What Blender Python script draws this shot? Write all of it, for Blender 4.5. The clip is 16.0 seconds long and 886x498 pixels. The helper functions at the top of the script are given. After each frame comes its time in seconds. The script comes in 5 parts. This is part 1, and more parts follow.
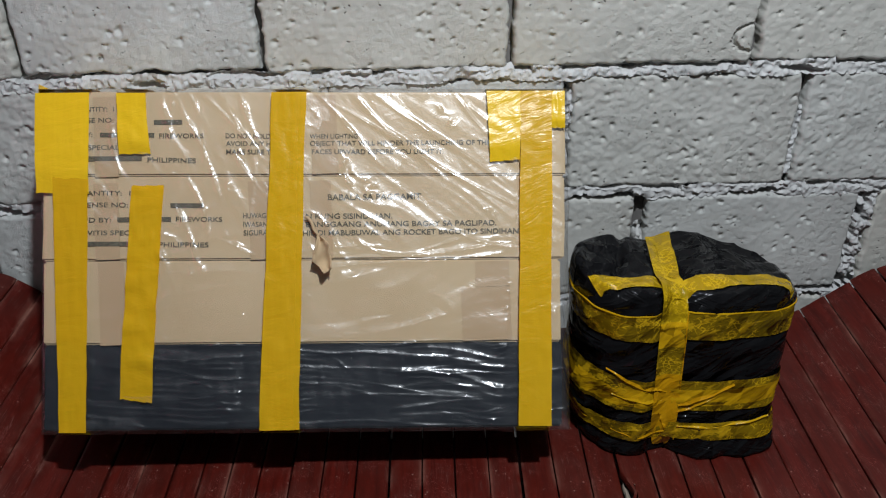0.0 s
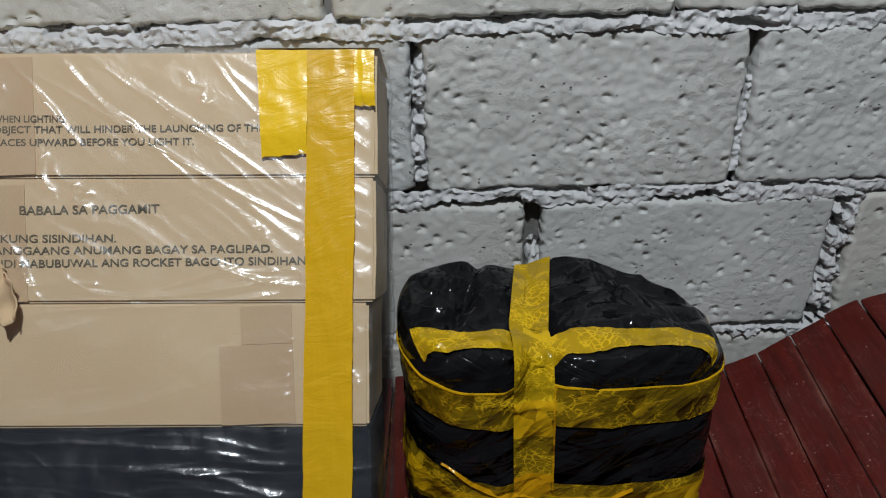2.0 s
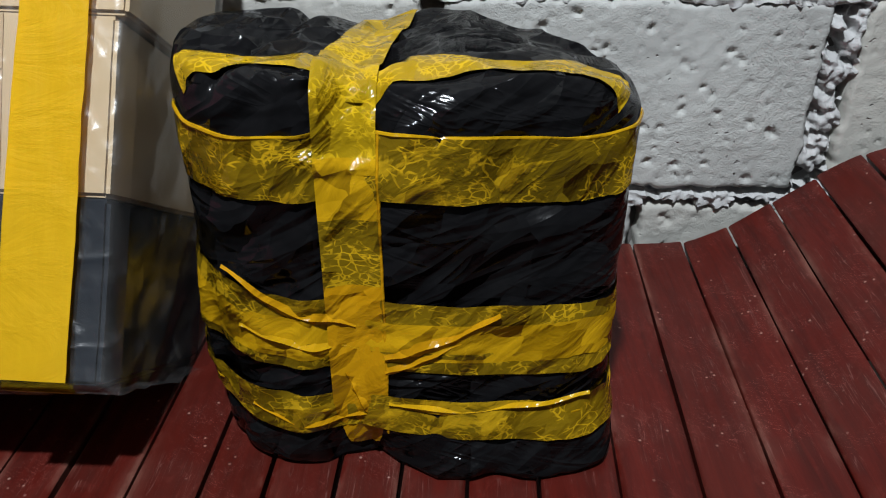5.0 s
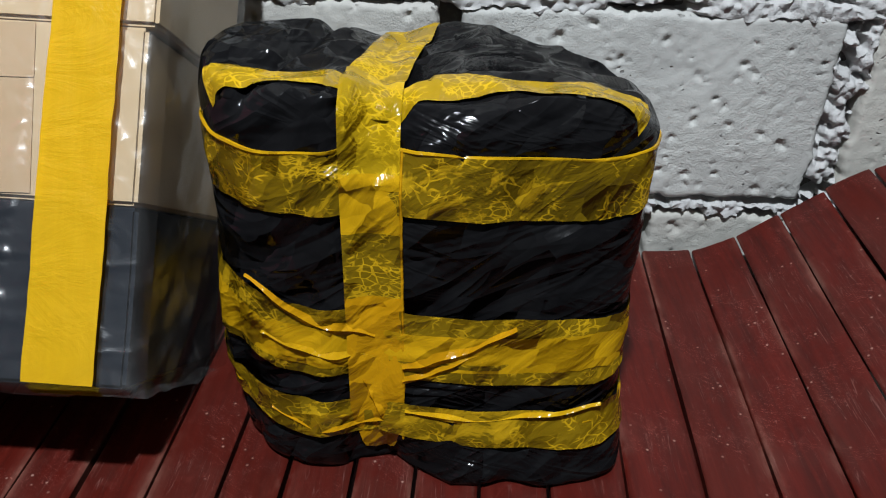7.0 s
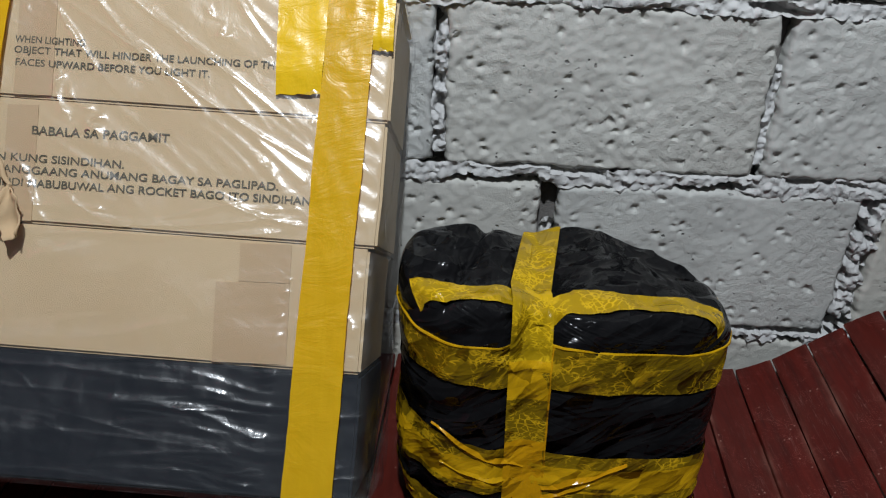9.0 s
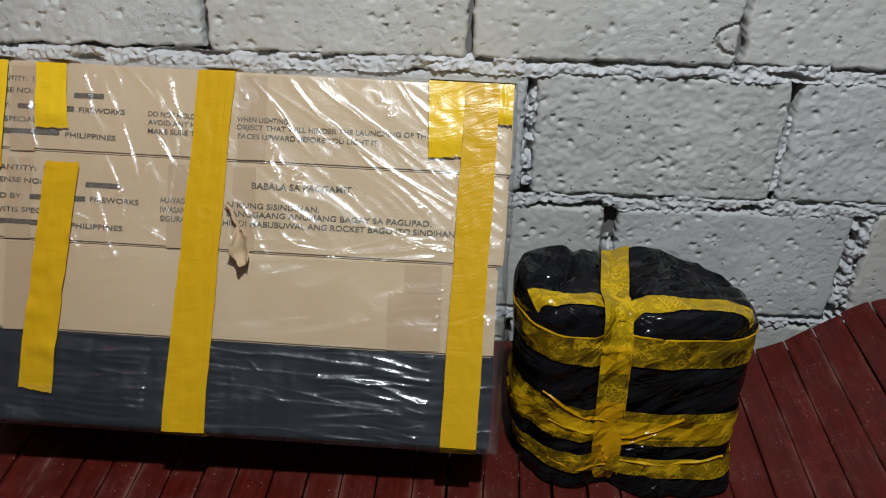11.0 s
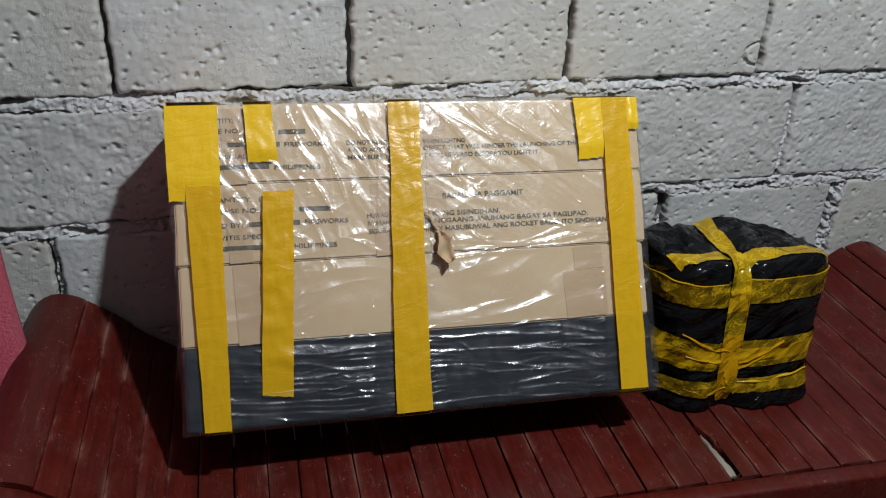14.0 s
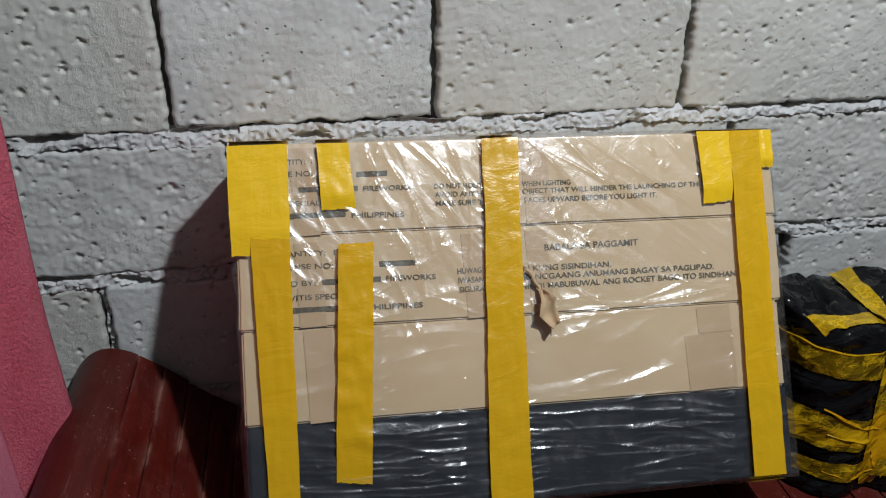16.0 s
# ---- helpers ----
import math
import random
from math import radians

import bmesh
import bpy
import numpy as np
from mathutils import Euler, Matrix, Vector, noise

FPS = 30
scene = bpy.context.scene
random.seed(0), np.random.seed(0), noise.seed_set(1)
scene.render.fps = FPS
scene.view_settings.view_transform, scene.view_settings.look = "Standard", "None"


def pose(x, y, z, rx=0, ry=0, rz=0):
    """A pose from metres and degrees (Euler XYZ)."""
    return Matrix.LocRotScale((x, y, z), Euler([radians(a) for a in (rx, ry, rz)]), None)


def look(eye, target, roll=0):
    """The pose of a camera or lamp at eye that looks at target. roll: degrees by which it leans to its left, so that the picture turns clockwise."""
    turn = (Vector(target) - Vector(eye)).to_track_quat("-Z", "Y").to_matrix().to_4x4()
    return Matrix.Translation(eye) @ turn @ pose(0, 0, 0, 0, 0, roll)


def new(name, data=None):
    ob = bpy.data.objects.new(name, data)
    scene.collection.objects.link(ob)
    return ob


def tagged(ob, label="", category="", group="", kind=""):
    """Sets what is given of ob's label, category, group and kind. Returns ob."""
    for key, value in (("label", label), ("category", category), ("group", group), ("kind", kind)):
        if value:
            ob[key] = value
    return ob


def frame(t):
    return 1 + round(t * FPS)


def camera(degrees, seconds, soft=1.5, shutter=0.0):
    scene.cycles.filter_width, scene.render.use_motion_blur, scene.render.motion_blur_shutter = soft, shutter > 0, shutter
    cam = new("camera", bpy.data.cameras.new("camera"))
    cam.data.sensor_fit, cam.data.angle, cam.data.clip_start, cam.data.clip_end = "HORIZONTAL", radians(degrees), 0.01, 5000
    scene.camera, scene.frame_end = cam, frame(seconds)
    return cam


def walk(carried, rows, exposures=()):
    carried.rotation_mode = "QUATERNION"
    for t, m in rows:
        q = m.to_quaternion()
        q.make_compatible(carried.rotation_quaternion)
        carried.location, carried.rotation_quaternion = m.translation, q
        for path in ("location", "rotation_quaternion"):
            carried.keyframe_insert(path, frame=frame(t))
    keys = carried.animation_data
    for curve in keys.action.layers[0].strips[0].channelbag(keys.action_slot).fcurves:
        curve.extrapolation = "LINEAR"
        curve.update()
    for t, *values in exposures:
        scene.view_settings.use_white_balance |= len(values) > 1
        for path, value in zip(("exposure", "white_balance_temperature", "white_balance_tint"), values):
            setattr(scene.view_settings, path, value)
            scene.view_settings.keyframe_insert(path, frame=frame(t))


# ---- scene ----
cam = camera(57.5, 16.0, soft=1.15)
PATH = [
    (0, (-0.051, 0.385, 1.312), (0.015, 2.114, 0.308), -0.7),
    (0.5, (0.001, 0.445, 1.293), (0.084, 2.17, 0.284), -0.8),
    (1, (0.035, 0.562, 1.262), (0.214, 2.265, 0.228), -0.5),
    (1.5, (0.091, 0.678, 1.215), (0.27, 2.376, 0.174), -0.7),
    (2, (0.221, 0.741, 1.152), (0.255, 2.458, 0.126), -1.2),
    (2.5, (0.287, 0.771, 1.085), (0.264, 2.484, 0.053), -1.4),
    (3, (0.31, 0.769, 0.975), (0.285, 2.491, -0.043), -1.4),
    (3.5, (0.352, 0.811, 0.888), (0.32, 2.549, -0.101), -0.7),
    (4, (0.372, 0.837, 0.862), (0.338, 2.582, -0.113), 0.1),
    (4.5, (0.38, 0.854, 0.838), (0.361, 2.598, -0.141), 0.7),
    (4.7, (0.381, 0.858, 0.833), (0.367, 2.6, -0.149), 0.6),
    (6.8, (0.372, 0.858, 0.849), (0.362, 2.579, -0.17), 1.7),
    (7, (0.367, 0.856, 0.855), (0.356, 2.578, -0.161), 1.9),
    (7.5, (0.345, 0.847, 0.874), (0.333, 2.581, -0.123), 2.3),
    (8, (0.312, 0.823, 0.904), (0.293, 2.569, -0.07), 2.6),
    (8.5, (0.272, 0.774, 0.981), (0.256, 2.529, 0.022), 3.0),
    (9, (0.244, 0.715, 1.076), (0.208, 2.472, 0.121), 2.2),
    (9.5, (0.222, 0.629, 1.179), (0.163, 2.376, 0.206), 1.4),
    (10, (0.243, 0.541, 1.21), (0.127, 2.279, 0.227), 0.8),
    (10.2, (0.233, 0.523, 1.223), (0.111, 2.252, 0.226), 0.9),
    (12.3, (-0.148, 0.416, 1.281), (0.146, 2.139, 0.31), 2.9),
    (12.5, (-0.175, 0.413, 1.273), (0.172, 2.131, 0.311), 3.2),
    (13, (-0.317, 0.348, 1.28), (0.121, 2.058, 0.339), 3.2),
    (13.5, (-0.437, 0.302, 1.293), (0.03, 2.009, 0.361), 3.2),
    (14, (-0.479, 0.295, 1.302), (-0.024, 2.016, 0.391), 2.1),
    (14.5, (-0.492, 0.275, 1.309), (-0.057, 2.01, 0.414), 0.9),
    (15, (-0.504, 0.284, 1.306), (-0.084, 2.02, 0.407), 0.5),
    (15.5, (-0.513, 0.357, 1.284), (-0.141, 2.1, 0.377), 0.4),
    (16, (-0.502, 0.5, 1.285), (-0.166, 2.253, 0.383), 0.7),
]
walk(cam, [(t, look(eye, target, roll)) for t, eye, target, roll in PATH],
     [(0, 0.0), (1.5, 0.0), (2.5, -0.1), (3.5, 0.2), (4.5, 0.48), (7.0, 0.66), (8.0, 0.40), (9.5, 0.0), (16.0, 0.0)])

# ---- world and light ----
world = bpy.data.worlds.new("world")
scene.world = world
world.use_nodes = True
world.node_tree.nodes["Background"].inputs[0].default_value = (0.6, 0.7, 0.9, 1)
world.node_tree.nodes["Background"].inputs[1].default_value = 0.0
bulb = bpy.data.lights.new("ceiling_bulb", "POINT")
bulb.energy, bulb.color, bulb.shadow_soft_size = 160.0, (0.925, 1.0, 1.075), 0.038
new("ceiling_bulb", bulb).location = (0.23, 0.52, 2.42)


# ---- materials ----
def material(name, rough=0.6, metal=0.0, spec=0.5):
    m = bpy.data.materials.new(name)
    m.use_nodes = True
    b = m.node_tree.nodes["Principled BSDF"]
    b.inputs["Roughness"].default_value = rough
    b.inputs["Metallic"].default_value = metal
    b.inputs["Specular IOR Level"].default_value = spec
    return m, m.node_tree.nodes, m.node_tree.links, b


def coords(n, l, scale=(1, 1, 1), turn=(0, 0, 0)):
    """Places in metres, turned first and then stretched."""
    v = n.new("ShaderNodeTexCoord").outputs["Object"]
    for key, value in (("Rotation", turn), ("Scale", scale)):
        k = n.new("ShaderNodeMapping")
        k.inputs[key].default_value = value
        l.new(v, k.inputs["Vector"])
        v = k.outputs["Vector"]
    return v


def noise_tex(n, l, vec, scale, detail=4.0, rough=0.55, distort=0.0):
    t = n.new("ShaderNodeTexNoise")
    t.inputs["Scale"].default_value, t.inputs["Detail"].default_value = scale, detail
    t.inputs["Roughness"].default_value, t.inputs["Distortion"].default_value = rough, distort
    l.new(vec, t.inputs["Vector"])
    return t.outputs["Fac"]


def ramp(n, l, fac, stops):
    r = n.new("ShaderNodeValToRGB")
    while len(r.color_ramp.elements) < len(stops):
        r.color_ramp.elements.new(0.5)
    for e, (p, c) in zip(r.color_ramp.elements, stops):
        e.position = p
        e.color = (*c, 1) if len(c) == 3 else c
    l.new(fac, r.inputs["Fac"])
    return r.outputs["Color"]


def mix(n, l, a, b, fac, mode="MIX"):
    m = n.new("ShaderNodeMix")
    m.data_type, m.blend_type = "RGBA", mode
    for s, v in ((6, a), (7, b), (0, fac)):
        if isinstance(v, (int, float)):
            m.inputs[s].default_value = v
        elif isinstance(v, tuple):
            m.inputs[s].default_value = (*v, 1)
        else:
            l.new(v, m.inputs[s])
    return m.outputs[2]


def maths(n, l, op, a, b=0.0, clamp=False):
    m = n.new("ShaderNodeMath")
    m.operation, m.use_clamp = op, clamp
    for i, v in enumerate((a, b)):
        if isinstance(v, (int, float)):
            m.inputs[i].default_value = v
        else:
            l.new(v, m.inputs[i])
    return m.outputs[0]


def bump(n, l, height, b, strength=0.5, distance=0.002, under=None):
    k = n.new("ShaderNodeBump")
    k.inputs["Strength"].default_value, k.inputs["Distance"].default_value = strength, distance
    l.new(height, k.inputs["Height"])
    if under is not None:
        l.new(under, k.inputs["Normal"])
    if b is not None:
        l.new(k.outputs["Normal"], b.inputs["Normal"])
    return k.outputs["Normal"]


def facets(n, l, scale, squash, turn, amount, under=None):
    """Normals of crinkled film: flat little planes, each tilted its own way."""
    v = coords(n, l)
    bent = n.new("ShaderNodeVectorMath")
    bent.operation = "MULTIPLY_ADD"
    wob = n.new("ShaderNodeTexNoise")
    wob.inputs["Scale"].default_value, wob.inputs["Detail"].default_value = scale * 0.5, 3
    l.new(v, wob.inputs["Vector"])
    l.new(wob.outputs["Color"], bent.inputs[0])
    bent.inputs[1].default_value = (1.1 / scale,) * 3
    l.new(v, bent.inputs[2])
    r = n.new("ShaderNodeMapping")
    r.inputs["Rotation"].default_value = turn
    l.new(bent.outputs[0], r.inputs["Vector"])
    k = n.new("ShaderNodeMapping")
    k.inputs["Scale"].default_value = squash
    l.new(r.outputs["Vector"], k.inputs["Vector"])
    cell = n.new("ShaderNodeTexVoronoi")
    cell.inputs["Scale"].default_value = scale
    l.new(k.outputs["Vector"], cell.inputs["Vector"])
    tilt = n.new("ShaderNodeVectorMath")
    tilt.operation = "MULTIPLY_ADD"
    l.new(cell.outputs["Color"], tilt.inputs[0])
    tilt.inputs[1].default_value = (2 * amount,) * 3
    tilt.inputs[2].default_value = (-amount,) * 3
    add = n.new("ShaderNodeVectorMath")
    l.new(tilt.outputs[0], add.inputs[0])
    l.new(under if under is not None else n.new("ShaderNodeTexCoord").outputs["Normal"], add.inputs[1])
    unit = n.new("ShaderNodeVectorMath")
    unit.operation = "NORMALIZE"
    l.new(add.outputs[0], unit.inputs[0])
    return unit.outputs[0]


def concrete(name, dark, light, warm, pits=1.0, grain=1.0):
    m, n, l, b = material(name, 0.92, spec=0.2)
    v = coords(n, l)
    info = n.new("ShaderNodeObjectInfo")
    big = noise_tex(n, l, v, 7, 5, 0.6)
    fine = noise_tex(n, l, v, 160, 5, 0.7)
    grit = noise_tex(n, l, v, 520, 2, 0.6)
    col = ramp(n, l, big, [(0.3, dark), (0.7, light)])
    col = mix(n, l, col, warm, maths(n, l, "MULTIPLY", info.outputs["Random"], 0.75))
    col = mix(n, l, col, (0.33, 0.32, 0.3), maths(n, l, "MULTIPLY", ramp(n, l, fine, [(0.55, (0, 0, 0)), (0.8, (1, 1, 1))]), 0.5))
    pit = n.new("ShaderNodeTexVoronoi")
    pit.inputs["Scale"].default_value = 75
    bent = n.new("ShaderNodeVectorMath")
    bent.operation = "MULTIPLY_ADD"
    wob = n.new("ShaderNodeTexNoise")
    wob.inputs["Scale"].default_value = 60
    l.new(v, wob.inputs["Vector"])
    l.new(wob.outputs["Color"], bent.inputs[0])
    bent.inputs[1].default_value = (0.02, 0.02, 0.02)
    l.new(v, bent.inputs[2])
    l.new(bent.outputs[0], pit.inputs["Vector"])
    sparse = noise_tex(n, l, v, 26, 3, 0.6)
    hole = maths(n, l, "MULTIPLY", ramp(n, l, pit.outputs["Distance"], [(0.10, (1, 1, 1)), (0.2, (0, 0, 0))]),
                 ramp(n, l, sparse, [(0.54, (0, 0, 0)), (0.6, (1, 1, 1))]))
    col = mix(n, l, col, (0.13, 0.125, 0.12), maths(n, l, "MULTIPLY", hole, 0.75 * pits))
    l.new(col, b.inputs["Base Color"])
    coarse = ramp(n, l, noise_tex(n, l, v, 5, 3), [(0.42, (0.25, 0.25, 0.25)), (0.6, (1, 1, 1))])
    h = maths(n, l, "MULTIPLY", maths(n, l, "ADD", maths(n, l, "MULTIPLY", fine, 0.55 * grain), maths(n, l, "MULTIPLY", grit, 0.35)), coarse)
    h = maths(n, l, "SUBTRACT", h, maths(n, l, "MULTIPLY", hole, 0.9 * pits))
    bump(n, l, h, b, 0.8, 0.004)
    return m


BLOCK = concrete("block_concrete", (0.385, 0.39, 0.38), (0.545, 0.555, 0.535), (0.45, 0.425, 0.365))
MORTAR = concrete("mortar", (0.41, 0.405, 0.39), (0.57, 0.57, 0.56), (0.5, 0.5, 0.5), 0.5, 1.6)
# Mortar darkened in colour to give the shade deep in open joints.
BACKING = concrete("joint_shade_mortar", (0.10, 0.095, 0.09), (0.18, 0.17, 0.16), (0.15, 0.14, 0.13), 0.3)


def plaster(name, c):
    m, n, l, b = material(name, 0.9, spec=0.2)
    v = coords(n, l)
    col = ramp(n, l, noise_tex(n, l, v, 3, 5), [(0.3, tuple(x * 0.85 for x in c)), (0.7, c)])
    l.new(col, b.inputs["Base Color"])
    bump(n, l, noise_tex(n, l, v, 90, 4), b, 0.3)
    return m


PLASTER = plaster("plaster", (0.10, 0.10, 0.10))
FLOORING = plaster("cement_floor", (0.09, 0.085, 0.08))


def red_wood():
    m, n, l, b = material("red_varnished_wood", 0.42, spec=0.22)
    v = coords(n, l, (22, 1.6, 22))
    w = coords(n, l)
    info = n.new("ShaderNodeObjectInfo")
    grain = noise_tex(n, l, v, 5, 6, 0.62, 0.4)
    wear = noise_tex(n, l, w, 13, 6, 0.65)
    col = ramp(n, l, grain, [(0.28, (0.033, 0.0033, 0.0020)), (0.5, (0.066, 0.0055, 0.0032)), (0.75, (0.094, 0.0085, 0.0050))])
    col = mix(n, l, col, (0.052, 0.0085, 0.0055), maths(n, l, "MULTIPLY", info.outputs["Random"], 0.55))
    col = mix(n, l, col, (0.055, 0.011, 0.007), maths(n, l, "MULTIPLY", ramp(n, l, wear, [(0.5, (0, 0, 0)), (0.7, (1, 1, 1))]), 0.55))
    speck = n.new("ShaderNodeTexVoronoi")
    speck.inputs["Scale"].default_value = 85
    l.new(w, speck.inputs["Vector"])
    few = noise_tex(n, l, w, 21, 2)
    dots = maths(n, l, "MULTIPLY", ramp(n, l, speck.outputs["Distance"], [(0.07, (1, 1, 1)), (0.12, (0, 0, 0))]), ramp(n, l, few, [(0.50, (0, 0, 0)), (0.56, (1, 1, 1))]))
    scratch = noise_tex(n, l, coords(n, l, (9, 60, 9), (0, 0, 0.6)), 6, 3, 0.5, 1.5)
    lines = maths(n, l, "MULTIPLY", ramp(n, l, scratch, [(0.495, (0, 0, 0)), (0.5, (1, 1, 1)), (0.505, (0, 0, 0))]), ramp(n, l, few, [(0.5, (0, 0, 0)), (0.6, (1, 1, 1))]))
    dust = noise_tex(n, l, coords(n, l, (1.6, 1, 1.6)), 46, 5, 0.7, 0.5)
    col = mix(n, l, col, (0.17, 0.035, 0.026), maths(n, l, "MULTIPLY", ramp(n, l, dust, [(0.56, (0, 0, 0)), (0.72, (1, 1, 1))]), 0.2))
    streak = noise_tex(n, l, coords(n, l, (30, 1.1, 30), (0, 0, 0.02)), 5, 3, 0.5, 0.6)
    long = maths(n, l, "MULTIPLY", ramp(n, l, streak, [(0.494, (0, 0, 0)), (0.5, (1, 1, 1)), (0.506, (0, 0, 0))]), ramp(n, l, wear, [(0.46, (0, 0, 0)), (0.58, (1, 1, 1))]))
    col = mix(n, l, col, (0.38, 0.2, 0.17), maths(n, l, "MULTIPLY", long, 0.22))
    col = mix(n, l, col, (0.40, 0.24, 0.2), maths(n, l, "MULTIPLY", dots, 0.55))
    col = mix(n, l, col, (0.36, 0.12, 0.10), maths(n, l, "MULTIPLY", lines, 0.8))
    rub = n.new("ShaderNodeAttribute")
    rub.attribute_name = "worn"
    bare = ramp(n, l, noise_tex(n, l, coords(n, l, (1, 0.35, 1)), 24, 5, 0.65), [(0.50, (0, 0, 0)), (0.66, (1, 1, 1))])
    col = mix(n, l, col, (0.26, 0.12, 0.09), maths(n, l, "MULTIPLY", rub.outputs["Fac"], bare))
    l.new(col, b.inputs["Base Color"])
    l.new(ramp(n, l, wear, [(0.3, (0.3, 0.3, 0.3)), (0.7, (0.55, 0.55, 0.55))]), b.inputs["Roughness"])
    bump(n, l, maths(n, l, "ADD", grain, maths(n, l, "MULTIPLY", wear, 0.6)), b, 0.3, 0.0015)
    return m


WOOD = red_wood()


def raw_wood():
    m, n, l, b = material("raw_split_wood", 0.8)
    g = noise_tex(n, l, coords(n, l, (60, 3, 60)), 5, 5)
    l.new(ramp(n, l, g, [(0.3, (0.12, 0.095, 0.07)), (0.7, (0.30, 0.255, 0.20))]), b.inputs["Base Color"])
    bump(n, l, g, b, 0.6, 0.002)
    return m


RAW = raw_wood()


def cardboard(name, base, edge, spec=0.25):
    m, n, l, b = material(name, 0.75, spec=spec)
    v = coords(n, l)
    flute = n.new("ShaderNodeTexWave")
    flute.inputs["Scale"].default_value, flute.inputs["Distortion"].default_value = 45, 1.0
    l.new(v, flute.inputs["Vector"])
    big = noise_tex(n, l, v, 6, 4)
    fib = noise_tex(n, l, coords(n, l, (60, 60, 400)), 3, 3)
    col = ramp(n, l, big, [(0.3, edge), (0.65, base)])
    col = mix(n, l, col, tuple(x * 0.8 for x in base), maths(n, l, "MULTIPLY", fib, 0.35))
    l.new(col, b.inputs["Base Color"])
    bump(n, l, maths(n, l, "ADD", maths(n, l, "MULTIPLY", flute.outputs["Fac"], 0.03), big), b, 0.25, 0.002)
    return m


CARD = cardboard("kraft_cardboard", (0.505, 0.38, 0.23), (0.46, 0.335, 0.195))
BROWN = cardboard("brown_paper_tape", (0.44, 0.315, 0.185), (0.40, 0.275, 0.16))
SLATE = cardboard("black_board", (0.011, 0.0145, 0.020), (0.0075, 0.010, 0.0145), 0.08)

m, n, l, b = material("printing_ink", 0.8)
v = coords(n, l)
l.new(ramp(n, l, noise_tex(n, l, v, 300, 3), [(0.35, (0.05, 0.043, 0.026)), (0.75, (0.13, 0.11, 0.068))]), b.inputs["Base Color"])
INK = m


def yellow_tape(name, clear):
    m, n, l, b = material(name, 0.28, spec=0.5)
    v = coords(n, l, (1, 1, 1))
    streak = noise_tex(n, l, coords(n, l, (130, 8, 8)), 1.5, 4)
    patch = noise_tex(n, l, v, 18, 4)
    col = ramp(n, l, streak, [(0.3, (0.655, 0.40, 0.006)), (0.7, (0.70, 0.44, 0.008))])
    col = mix(n, l, col, (0.66, 0.42, 0.02), maths(n, l, "MULTIPLY", patch, 0.5))
    l.new(col, b.inputs["Base Color"])
    fold = noise_tex(n, l, coords(n, l, (9, 18, 18), (0, 0.2, 0)), 1.6, 5, 0.6, 0.9)
    pull = noise_tex(n, l, coords(n, l, (1, 1, 5), (0, 0.25, 0)), 26, 2, 0.5, 0.7)
    pull = maths(n, l, "MULTIPLY", maths(n, l, "ABSOLUTE", maths(n, l, "SUBTRACT", pull, 0.5)), -0.15)
    bump(n, l, maths(n, l, "ADD", maths(n, l, "ADD", maths(n, l, "MULTIPLY", streak, 0.06), fold), pull), b, 0.34, 0.006)
    t = n.new("ShaderNodeBsdfTransparent")
    t.inputs[0].default_value = (1.0, 0.72, 0.03, 1)
    s = n.new("ShaderNodeMixShader")
    s.inputs[0].default_value = clear
    l.new(b.outputs[0], s.inputs[1])
    l.new(t.outputs[0], s.inputs[2])
    l.new(s.outputs[0], n["Material Output"].inputs[0])
    return m


YELLOW = yellow_tape("yellow_packing_tape", 0.34)
YELLOW_FOLD = yellow_tape("layered_yellow_tape", 0.0)


